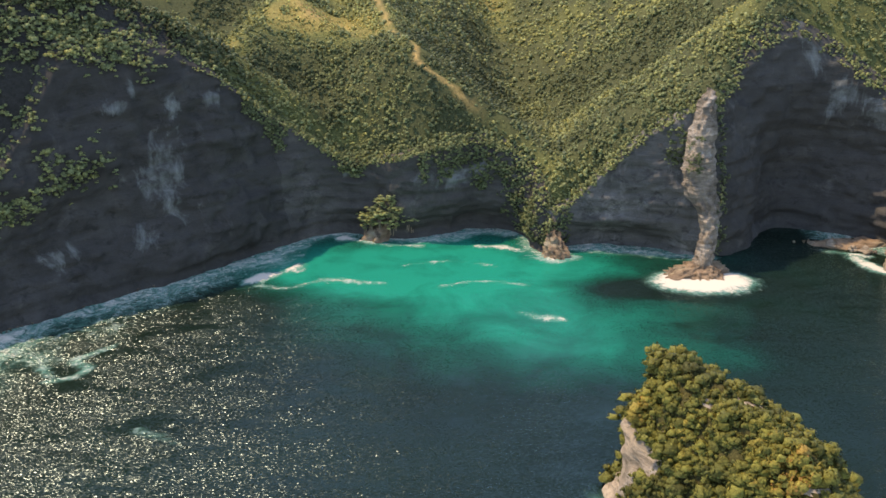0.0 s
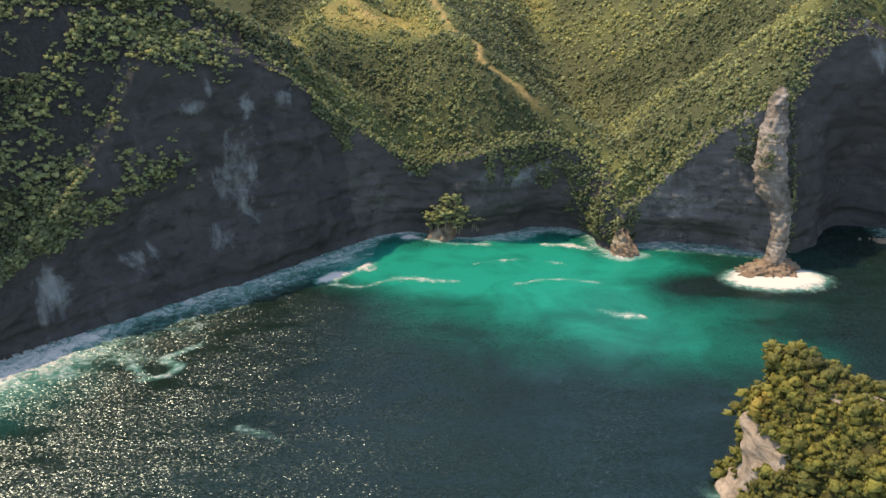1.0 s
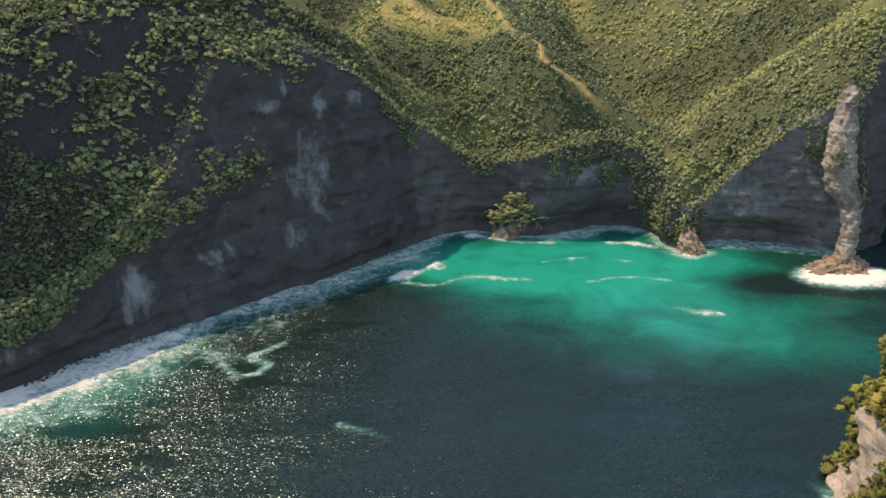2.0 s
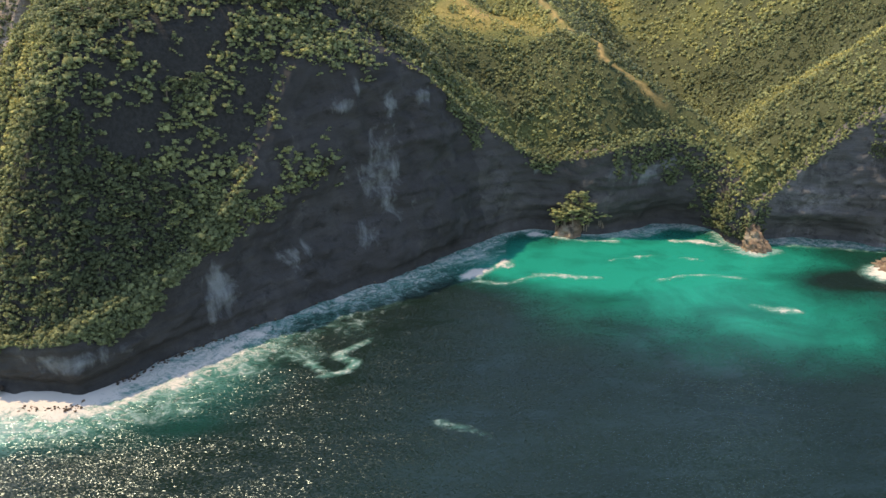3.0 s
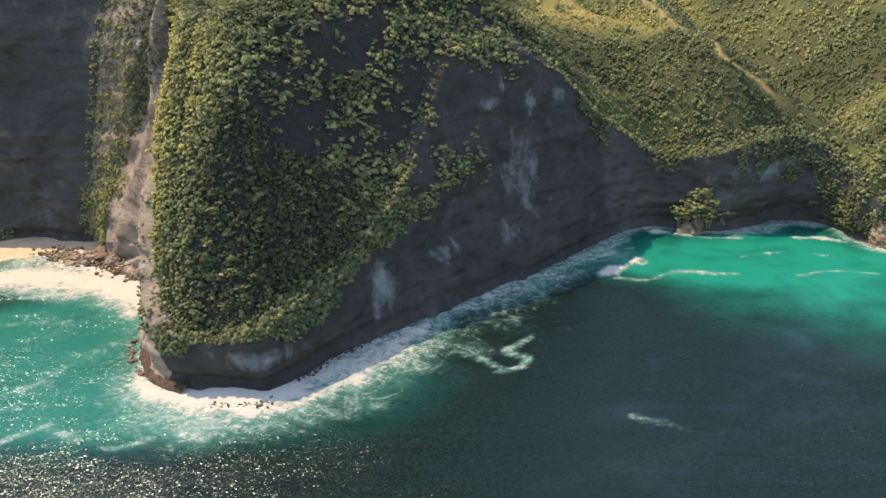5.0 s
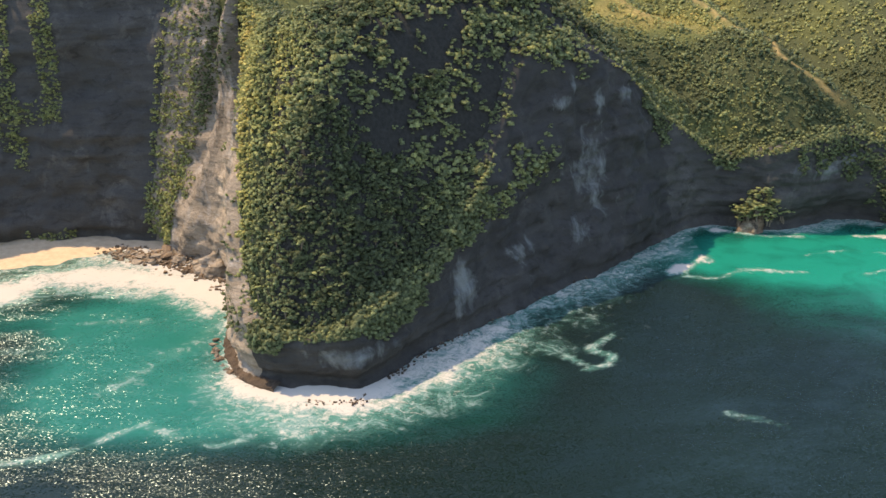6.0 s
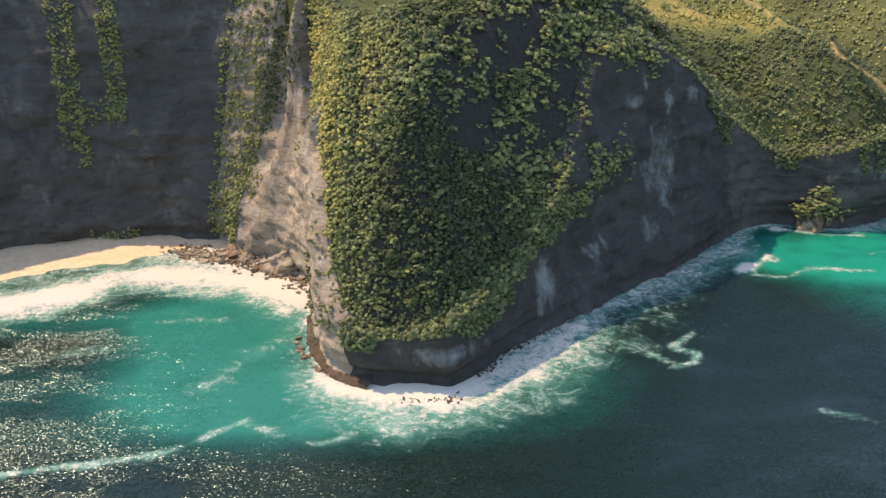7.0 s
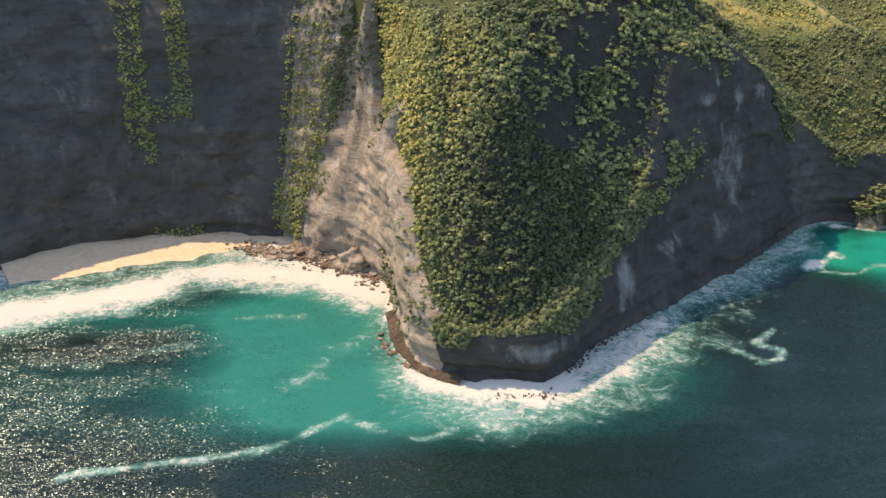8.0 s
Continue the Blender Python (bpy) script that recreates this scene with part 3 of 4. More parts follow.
# ---------------------------------------------------------------- foliage
def crown(seed, clumps, cards, size, rings=3, flat=0.75, squat=0.85, blades=0.6):
    """Vertices and faces of a bushy crown one metre in radius: uneven rounded tufts, with leaf blades standing out of them."""
    g = np.random.default_rng(seed)
    mid = g.normal(size=(clumps, 3)) * (0.46, 0.46, 0.24)
    mid[:, 2] += 0.42 * flat
    rad = g.uniform(0.3, 0.56, clumps)
    rise = {2: (-0.15, 0.75), 3: (-0.3, 0.4, 1.05)}[rings]
    vs, ns, fs, n = [], [], [], 0
    for c, r in zip(mid, rad):
        turn = g.uniform(0, 6.28)
        way = np.array([(math.cos(turn + k * 1.0472 + 0.5 * j) * math.cos(e), math.sin(turn + k * 1.0472 + 0.5 * j) * math.cos(e), math.sin(e)) for j, e in enumerate(rise) for k in range(6)])
        vs.append(c + way * r * g.uniform(0.66, 1.26, (len(way), 1)) * (1, 1, squat))
        ns.append(way * 0.8 + 0.35 * (c - mid.mean(0)) + (0, 0, 0.12))
        fs += [(n + 6 * j + k, n + 6 * j + (k + 1) % 6, n + 6 * j + 6 + (k + 1) % 6, n + 6 * j + 6 + k) for j in range(rings - 1) for k in range(6)]
        t = n + 6 * (rings - 1)
        fs += [(t, t + 1, t + 2, t + 3), (t, t + 3, t + 4, t + 5)]
        n += len(way)
    pick = g.integers(0, clumps, cards)
    way = g.normal(size=(cards, 3))
    way[:, 2] = np.abs(way[:, 2]) * 0.8
    way /= np.linalg.norm(way, axis=1)[:, None]
    at = mid[pick] + way * rad[pick][:, None] * g.uniform(0.95, 1.15, (cards, 1)) * (1, 1, squat)
    face = way + g.normal(size=(cards, 3)) * blades
    face /= np.linalg.norm(face, axis=1)[:, None]
    along = np.cross(face, g.normal(size=(cards, 3)))
    along /= np.linalg.norm(along, axis=1)[:, None]
    side = np.cross(face, along)
    w = size * g.uniform(0.6, 1.3, (cards, 1))
    v = np.stack([at - along * w, at - side * w * 0.62 - face * w * 0.2, at + along * w * 1.1, at + side * w * 0.62 - face * w * 0.2], 1).reshape(-1, 3)
    out = np.repeat(0.9 * way + 0.12 * face + 0.35 * (at - mid.mean(0)) + (0, 0, 0.1), 4, 0)
    out = np.vstack(ns + [out])
    out /= np.linalg.norm(out, axis=1)[:, None]
    leafy = np.r_[np.repeat(g.uniform(0.72, 1.12, clumps), 6 * rings), np.repeat(g.uniform(0.9, 1.3, cards), 4)]
    return np.vstack(vs + [v]), np.vstack([np.array(fs), n + np.arange(cards * 4).reshape(-1, 4)]), out, leafy


FINE = [crown(80 + k, 7, 84, 0.155, 2, 0.7, 0.6, 0.8) for k in range(5)]
BUSHY = [crown(90 + k, 9, 100, 0.12, 2, 0.75, 0.7, 0.8) for k in range(5)]
NEAR = [crown(k, 6, 60, 0.135, 2, 0.7, 0.65, 0.5) for k in range(5)]
LOW = [crown(70 + k, 4, 12, 0.2, 2) for k in range(5)]
MIDDLE = [crown(20 + k, 3, 8, 0.22, 2) for k in range(5)]
FAR = [crown(40 + k, 2, 3, 0.3, 2) for k in range(4)]


def thicket(name, label, places, radius, tints, kinds, seed, leaf=LEAF):
    """Many crowns in one mesh. places: n x 3; radius, tints: n."""
    g = np.random.default_rng(seed)
    vs, fs, ts, ns, base = [], [], [], [], 0
    which = g.integers(0, len(kinds), len(places))
    for k, (v, f, n, leafy) in enumerate(kinds):
        i = np.flatnonzero(which == k)
        a = g.uniform(0, 2 * np.pi, len(i))
        c, s = np.cos(a)[:, None], np.sin(a)[:, None]
        r = radius[i][:, None]
        tall = r * g.uniform(0.9, 1.5, (len(i), 1))
        p = np.stack([(v[:, 0] * c - v[:, 1] * s) * r, (v[:, 0] * s + v[:, 1] * c) * r, v[:, 2] * tall], -1) + places[i][:, None]
        vs.append(p.reshape(-1, 3))
        fs.append((f[None] + (np.arange(len(i)) * len(v))[:, None, None] + base).reshape(-1, 4))
        ts.append((tints[i][:, None] * leafy).ravel())
        ns.append(np.stack([n[:, 0] * c - n[:, 1] * s, n[:, 0] * s + n[:, 1] * c, np.broadcast_to(n[:, 2], (len(i), len(v)))], -1).reshape(-1, 3))
        base += len(i) * len(v)
    me = mesh_of(name, np.vstack(vs), np.vstack(fs), leaf, True, {"tint": np.concatenate(ts)}, np.vstack(ns))
    return tagged(new(name, me), label, "shrubs", kind="stuff")


def sown(n, box, seed, bare=0.0, keep=None):
    """Places on the land inside a box, evenly over its slopes, with gaps where the grass lies bare."""
    g = np.random.default_rng(seed)
    x, y = g.uniform(box[0], box[1], n * 3), g.uniform(box[2], box[3], n * 3)
    z, d, back = land(x, y)
    zx, zy = land(x + 1, y)[0] - z, land(x, y + 1)[0] - z
    steep = np.sqrt(1 + zx ** 2 + zy ** 2)
    good = (d > back + 1.6) & (g.random(len(x)) < steep / 2.2)
    good &= layered(x, y, 34, 3) > bare * np.clip((z - 35) / 30, 0.3, 1.2)
    if keep is not None:
        good &= keep(x, y, z)
    i = np.flatnonzero(good)[:n]
    return np.stack([x[i], y[i], z[i]], 1), g, zx[i]


def hue(p, zx, g, base=0.3):
    """Drier and yellower leaves in the open parts and on western slopes."""
    dry = base - 0.06 + 0.62 * openness(p[:, 0], p[:, 1]) * (p[:, 1] > 318) + 0.75 * (layered(p[:, 0] - 40, p[:, 1], 24, 4) - 0.5) + 0.14 * np.clip(zx, -0.8, 2) + 0.12 * np.clip((-188 - p[:, 0]) / 8, 0, 1) * (p[:, 1] < 345) + g.normal(0, 0.07, len(p))
    return np.clip(dry, 0.02, 0.98)


def wooded(x, y, z):
    """Trees stand close on the headland's tip; its eastern flank is bare rock, darkened for shade, with clumps of
    shrubs.
    """
    flank = (x > -182) & (x < -80) & (z > np.interp(x, (-190, -175, -160, -148, -138, -125), (76, 64, 53, 43, 30, 20))) & (y < 350)
    crest = np.interp(x, (-196, -183, -160, -120, -95), (255, 262, 297, 322, 352))
    flank &= y < crest - 9
    return ~flank | (layered(x + 0.3 * z, 1.2 * z - 0.4 * x, 13, 3) > 0.66)


p, g, zx = sown(2000, (-226, -62, 216, 345), 1, 0.0, lambda x, y, z: wooded(x, y, z) & ((x > -190) | (value_noise(7 * x, 7 * y, 5) > 0.82)))
thicket("headland_trees", "dense low trees with rounded crowns covering the headland", p + (0, 0, 0.5), 1.1 + 1.3 * g.random(len(p)) ** 1.6, hue(p, zx, g, 0.2), FINE, 1)
p, g, zx = sown(5200, (-226, -62, 216, 345), 11, 0.0, wooded)
thicket("headland_scrub", "green shrubs between the trees on the headland", p + (0, 0, 0.1), g.uniform(0.7, 1.5, len(p)), hue(p, zx, g, 0.2), MIDDLE, 11)

def face_tree(*names):
    """The surfaces named, for casting on."""
    vs, fs, n = [], [], 0
    for name in names:
        me = bpy.data.objects[name].data
        vs += [v.co.copy() for v in me.vertices]
        fs += [[i + n for i in f.vertices] for f in me.polygons]
        n += len(me.vertices)
    return BVHTree.FromPolygons(vs, fs)


HEAD = face_tree("hillside", "cliff_headland", "cliff_headland_west")


def on_face(x, z):
    """The place where the headland's southern face stands at x and height z, or None."""
    place = HEAD.ray_cast(Vector((x, 150.0, z)), Vector((0, 1, 0)), 220.0)[0]
    return tuple(place) if place else None


# clumps of shrubs on the shaded flank: x and height of their middles
CLUMPS = [(-164, 80), (-161, 73), (-168, 70), (-184, 69), (-137, 85), (-140, 76), (-139, 69), (-144, 72), (-152, 63), (-148, 66), (-146, 59), (-151, 54), (-146, 49),
          (-155, 52), (-140, 51), (-136, 47), (-146, 43), (-134, 38), (-127, 35), (-121, 38), (-112.5, 43.5), (-116, 40.5), (-121, 47), (-130, 33), (-142, 37), (-149, 37), (-127, 87), (-117, 82), (-108, 76),
          (-132, 82), (-122, 84), (-112, 80), (-137, 30), (-143, 31), (-121, 89), (-116, 87), (-110, 83), (-105, 80), (-101, 76), (-128, 90), (-134, 88), (-118, 80), (-107, 75), (-113, 76), (-126, 80), (-99, 72),
          (-180, 82), (-179, 77), (-175, 82), (-178, 72), (-173, 77), (-162, 92), (-155, 93), (-146, 93), (-168, 86), (-181, 79), (-176, 86)]
g = np.random.default_rng(12)
spots = []
for x, z in CLUMPS:
    for k in range(26):
        q = on_face(x + g.normal(0, 2.7), z + g.normal(0, 2.2))
        if q:
            spots.append(q)
for k in range(130):
    q = on_face(g.uniform(-176, -106), g.uniform(34, 88))
    if q and layered(np.array([q[0]]), np.array([1.6 * q[2]]), 12, 3)[0] > 0.5:
        spots.append(q)
p = np.array(spots)
thicket("flank_shrubs", "clumps of shrubs on the shaded rocky flank of the headland", p - (0, 0.3, 0.5), 0.7 + 1.5 * g.random(len(p)) ** 1.5, np.clip(g.normal(0.34, 0.1, len(p)), 0, 1), LOW, 12)
p, g, zx = sown(6000, (-226, -100, 216, 345), 2, 0.0, wooded)
thicket("headland_undergrowth", "low undergrowth between the trees on the headland", p - (0, 0, 0.2), g.uniform(0.9, 1.7, len(p)), hue(p, zx, g, 0.2), FAR, 2)
off_trail = lambda x, y, z: np.min(np.hypot(x[:, None] - trail[None, ::4, 0], y[:, None] - trail[None, ::4, 1]), 1) > 2.3
closed = lambda x, y, z: off_trail(x, y, z) & (openness(x, y) < 0.12 + 0.75 * value_noise(x * 3, y * 3, 17))
p, g, zx = sown(13500, (-110, 200, 322, 480), 3, 0.0, closed)
thicket("hillside_scrub", "green and olive scrub on the steep hills above the cove", p - (0, 0, 0.3), 0.75 + 1.7 * g.random(len(p)) ** 2.0, hue(p, zx, g, 0.19), MIDDLE, 3)
p, g, zx = sown(3600, (-110, 200, 322, 480), 6, 0.0, off_trail)
thicket("hillside_grass", "tufts of dry yellow-green grass between the scrub", p - (0, 0, 0.2), g.uniform(0.45, 0.95, len(p)), hue(p, zx, g, 0.28), FAR, 6)
p, g, zx = sown(2600, (-105, -10, 340, 440), 8, 0.0, off_trail)
thicket("ridge_grass", "dry grass and low shrubs on the ridge behind the headland", p - (0, 0, 0.2), g.uniform(0.4, 1.3, len(p)), hue(p, zx, g, 0.36), FAR, 8)
p, g, zx = sown(8000, (-90, 200, 472, 650), 4)
thicket("far_scrub", "distant olive scrub on the far hills", p - (0, 0, 0.5), 0.9 + 1.9 * g.random(len(p)) ** 1.6, hue(p, zx, g, 0.3), FAR, 4)
p, g, zx = sown(900, (-350, -105, 330, 450), 5, 0.05)
thicket("clifftop_scrub", "scrub on top of the cliff above the beach", p - (0, 0, 0.3), g.uniform(0.8, 2.0, len(p)), hue(p, zx, g, 0.52), MIDDLE, 5)

# plants that cling to the rock faces: from x, to x, from height, to height, how many
CLINGING = [(-311, -303, 36, 99, 420), (-295, -288, 46, 99, 330), (-307, -289, 46, 54, 60), (-306, -302, 28, 42, 40), (-259, -249, 3, 104, 1500), (-252, -244, 22, 30, 40),
            (-250, -238, 50, 95, 60), (-240, -222, 64, 84, 110), (-228, -222, 45, 76, 60), (-306, -288, 1, 6, 50), (-216, -209, 3, 16, 90), (80, 87, 34, 48, 70), (96, 103, 3, 60, 120), (28, 48, 2, 16, 420),
            (22, 36, 8, 28, 240), (168, 180, 5, 45, 160), (-208, -196, 12, 30, 60), (-300, -262, 92, 100, 120)]
spots, sizes = [], []
g = np.random.default_rng(9)


def cling(i, z, small, large):
    x, y, z = wall_at(i, z)
    spots.append((x - inland[i, 0] * 0.2, y - inland[i, 1] * 0.2, z - 0.4))
    sizes.append(g.uniform(small, large))


for x0, x1, z0, z1, n in CLINGING:
    pool = np.flatnonzero((coast[:, 0] > x0) & (coast[:, 0] < x1) & (coast[:, 1] > 210))
    for i in g.choice(pool, n):
        cling(i, min(g.uniform(z0, z1), wall_top[i]), 0.55, 2.4 if x1 - x0 > 40 else 1.6)
# the overgrown foot of the headland's eastern face: bare rock shows below a rising line
for i in g.choice(np.flatnonzero((coast[:, 0] > -200) & (coast[:, 0] < -128) & (coast[:, 1] < 320)), 1900):
    low = np.interp(coast[i, 0], (-200, -166, -147, -135, -128), (12, 13, 17, 26, 32))
    z = g.uniform(low - 1, max(wall_top[i], low) + 1)
    if z < wall_top[i] + 1 and z > low + 9 * (value_noise(coast[i, 0] + 7, z, 7) - 0.35):
        cling(i, z, 0.9, 2.3)
# drapes of creepers below the spur, of uneven length, over bare rock
for i in g.choice(np.flatnonzero((coast[:, 0] > -62) & (coast[:, 0] < 30) & (coast[:, 1] > 330)), 2400):
    low = np.interp(coast[i, 0], (-62, -50, -41, -30, -20, -8, 3, 16, 28), (48, 37, 31, 29, 30, 28, 25, 19, 11))
    z = g.uniform(low - 8, max(wall_top[i], low) + 1)
    if z < wall_top[i] + 1 and z > low + 20 * (value_noise(2 * coast[i, 0] + 7, 0.3 * z, 7) - 0.42):
        cling(i, z, 0.55, 1.9)
for k in range(60):
    z = g.uniform(34, 47) if k < 42 else g.uniform(6, 30)
    spots.append((g.uniform(84, 89) if k < 42 else g.uniform(94.5, 97), g.uniform(314.5, 316.5) if k < 42 else 312, z))
    sizes.append(g.uniform(0.5, 1.2))
# low tint puts the faces' shade into the leaves; sunlit west gets more
shade_tint = np.clip(g.normal(0.17, 0.08, len(spots)) + 0.33 * (np.array(spots)[:, 0] < -236), 0, 1)
thicket("cliff_shrubs", "green shrubs and creepers clinging to the cliff faces, tinted dark for shade", np.array(spots), np.array(sizes), shade_tint, MIDDLE, 9)
spots, sizes = [], []
# bushes that hang over the rim all along
rim = np.concatenate([g.integers(step_at(-350, 278), step_at(200, 300), 2300), g.integers(step_at(112, 334), step_at(186, 305), 320), g.integers(step_at(-60, 338), step_at(112, 334), 1300)])
for i in rim:
    if coast[i, 0] < -202 and 226 < coast[i, 1] < 300 and g.random() < 0.75:
        continue
    z = wall_top[i] - (5.0 * g.random() ** 2.2 * value_noise(i, 0, 14) if g.random() < 0.35 else 0.075 * (wall_top[i] + 4) * g.random())
    x, y, z = wall_at(i, z)
    o = g.uniform(-0.3, 3.5) if z > wall_top[i] - 0.8 else -0.2
    spots.append((x + inland[i, 0] * o, y + inland[i, 1] * o, z - 0.3))
    sizes.append(g.uniform(0.6, 1.7))
spots = np.array(spots)
thicket("rim_shrubs", "green shrubs hanging over the rims of the cliffs", spots, np.array(sizes), np.clip(g.normal(0.32, 0.12, len(spots)), 0, 1), MIDDLE, 10)


# ---------------------------------------------------------------- rocks
def boulder_mesh(name, seed, mat, flat=0.7, n=10, m=7, rough=0.45):
    """A faceted, weathered lump about one metre in radius."""
    vs = []
    for i in range(n):
        for j in range(m):
            a, b = 2 * math.pi * i / n, math.pi * (j / (m - 1) - 0.5)
            d = Vector((math.cos(a) * math.cos(b), math.sin(a) * math.cos(b), math.sin(b)))
            r = 1 + rough * fractal(d * 1.3 + Vector((seed * 7.1, 0, 0)), 3)
            vs.append((d.x * r, d.y * r, d.z * r * flat))
    return mesh_of(name, vs, grid_faces(n, m, True), mat, False)


BOULDERS = [boulder_mesh("boulder", k, (BROWN, FACE, PALE)[k % 3], 0.6 + 0.12 * (k % 4), 8, 6, 0.85) for k in range(9)]


def strew(line, width, count, sizes, label, group, seed, z=0.4):
    g = random.Random(seed)
    pts = smooth_line(line, 0.5)
    for _ in range(count):
        q = pts[g.randrange(len(pts))]
        r = sizes[0] + (sizes[1] - sizes[0]) * g.random() ** 2.5
        ob = new("boulder", g.choice(BOULDERS))
        ob.matrix_world = pose(q[0] + g.gauss(0, width), q[1] + g.gauss(0, width), z + r * 0.15, g.uniform(-20, 20), g.uniform(-20, 20), g.uniform(0, 360)) @ Matrix.Diagonal((r * g.uniform(0.8, 1.4), r, r * 0.9, 1))
        tagged(ob, label, "rock", group)


strew([(-268, 331), (-250, 322), (-233, 312), (-222, 303), (-215, 293)], 3.0, 150, (0.5, 1.9), "tumbled brown limestone boulder at the foot of the cliff", "boulders below the cliff", 3)
strew([(-252, 326), (-236, 318), (-226, 311)], 2.2, 36, (0.8, 2.4), "large pale limestone boulder fallen from the face", "boulders below the cliff", 4, 1.5)
strew([(-186, 216), (-176, 214.5), (-166, 215)], 0.9, 14, (0.3, 0.8), "wet brown rock washed by the surf", "rocks at the headland's tip", 5, 0.2)
strew([(-214, 262), (-213, 245), (-205, 231), (-196, 219)], 0.7, 22, (0.4, 1.1), "wet brown rock at the foot of the headland", "rocks at the headland's tip", 6, 0.2)
strew([(138, 341), (150, 336), (163, 327)], 2.0, 28, (0.6, 2.2), "brown rock on the shore ledge", "rocks of the shore ledge", 7, 0.6)


def rubble(name, label, line, width, count, sizes, seed, mat):
    g = np.random.default_rng(seed)
    pts = smooth_line(line, 0.5)
    lump = np.array([(x, y, z) for x in (-1, 1) for y in (-1, 1) for z in (-1, 1)], float)
    box = np.array([(0, 1, 3, 2), (4, 6, 7, 5), (0, 4, 5, 1), (2, 3, 7, 6), (0, 2, 6, 4), (1, 5, 7, 3)])
    q = pts[g.integers(0, len(pts), count)]
    at = np.stack([q[:, 0] + g.normal(0, width, count), q[:, 1] + g.normal(0, width, count), g.uniform(0.2, 1.0, count)], 1)
    r = g.uniform(*sizes, (count, 1, 1))
    v = (lump[None] * g.uniform(0.45, 1.1, (count, 8, 3)) * r * (1, 1, 0.7) + at[:, None]).reshape(-1, 3)
    f = (box[None] + 8 * np.arange(count)[:, None, None]).reshape(-1, 4)
    return tagged(new(name, mesh_of(name, v, f, mat)), label, "rubble", kind="stuff")


rubble("rubble", "brown limestone rubble between the boulders on the shore", [(-270, 334), (-250, 323), (-233, 313), (-222, 304), (-215, 293)], 3.6, 900, (0.25, 0.8), 12, BROWN)


rubble("swash_rocks", "dark wet rocks showing through the surf", [(-183, 213), (-176, 212.5), (-168, 213)], 0.8, 110, (0.12, 0.35), 13, WET)
rubble("shaded_swash_rocks", "dark wet rocks along the shaded foot of the headland", [(-163, 226), (-151.5, 241.5), (-139.5, 255.5), (-123.5, 272.5), (-107.5, 289.5), (-91.5, 304.5)], 0.9, 320, (0.15, 0.4), 14, WET)

lv = []
ledge_line = smooth_line([(-213.5, 268), (-211.5, 254), (-209, 242), (-204.5, 231), (-199, 224), (-192, 219.5)], 0.7)
lt = np.gradient(ledge_line, axis=0)
lt /= np.linalg.norm(lt, axis=1)[:, None]
for q, t in zip(ledge_line, lt):
    out = 0.1 + 0.9 * value_noise(q[0], q[1], 5) + 0.5 * value_noise(3 * q[0], 3 * q[1], 4)
    for o, h in ((3.0, 2.0), (1.2, 1.5), (-0.3 * out, 1.2), (-0.7 * out, 0.9), (-out, 0.3), (-1.2 * out, -1.5)):
        w = fractal((q[0] * 0.5, q[1] * 0.5, o * 0.6), 3)
        lv.append((q[0] - t[1] * (o + 0.6 * w), q[1] + t[0] * (o + 0.6 * w), h + 0.7 * w * (h > 0)))
tagged(new("rock_ledge", mesh_of("rock_ledge", lv, grid_faces(len(ledge_line), 6), WET)), "low brown wave-cut rock ledge round the headland's tip", "rock ledge")


def stack(name, sections, mat, seed, sides=40, rows=40, rough=1.0, grain=0.24):
    """A rock lofted through sections (height, x, y, half width, half depth), roughened."""
    sec = np.array(sections, float)
    vs = []
    at = np.linspace(sec[0, 0], sec[-1, 0], rows)
    for i in range(sides):
        a = 2 * math.pi * i / sides
        for z in at:
            cx, cy, rx, ry = (np.interp(z, sec[:, 0], sec[:, k]) for k in range(1, 5))
            ux, uy = math.cos(a), math.sin(a)
            px, py = ux * rx, uy * ry
            k = 1 + 0.2 * rough * fractal((ux * 1.2 + seed, uy * 1.2, z * 0.09), 3)
            n = rough * (1.2 * noise.hetero_terrain(Vector((px * grain + seed, py * grain, z * grain * 0.7)), 0.9, 2.1, 5, 0.2) - 0.5 + 0.35 * noise.noise(Vector((px * 0.1, py * 0.1 + seed, z * 1.1))))
            vs.append((cx + ux * (rx * k + n), cy + uy * (ry * k + n), z + 0.3 * n))
    return mesh_of(name, vs, grid_faces(sides, rows, True), mat, True)


pillar = tagged(new("rock_pillar"), "sunlit weathered limestone pillar standing out from the cliff", "rock pillar")
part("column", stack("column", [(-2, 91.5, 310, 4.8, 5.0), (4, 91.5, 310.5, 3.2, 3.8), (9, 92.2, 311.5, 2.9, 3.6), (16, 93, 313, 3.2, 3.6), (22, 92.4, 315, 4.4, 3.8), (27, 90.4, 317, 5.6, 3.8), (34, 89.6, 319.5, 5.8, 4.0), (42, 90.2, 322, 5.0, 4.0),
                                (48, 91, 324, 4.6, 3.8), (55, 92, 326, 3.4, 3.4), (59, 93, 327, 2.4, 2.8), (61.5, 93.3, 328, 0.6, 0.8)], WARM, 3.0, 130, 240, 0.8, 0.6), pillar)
part("base", stack("base", [(-3, 89, 307, 13, 9), (0.5, 89, 307.5, 11.5, 8), (2.2, 90, 309, 8.5, 6), (3.6, 91, 310, 4.5, 3.5), (4.2, 91, 310, 0.6, 0.6)], BROWN, 5.0, 90, 34, 1.5, 0.8), pillar, "brown wave-washed rock platform")
tagged(new("ridge_rock", stack("ridge_rock", [(-3, 42, 326, 6.5, 5), (1, 42, 327, 5, 4), (5, 41, 329, 3.2, 3), (8, 41, 331, 2, 2), (9, 41, 332, 0.4, 0.4)], BROWN, 8.0, 60, 34, 1.2, 0.8)),
       "brown rock knob at the foot of the ridge", "rock")
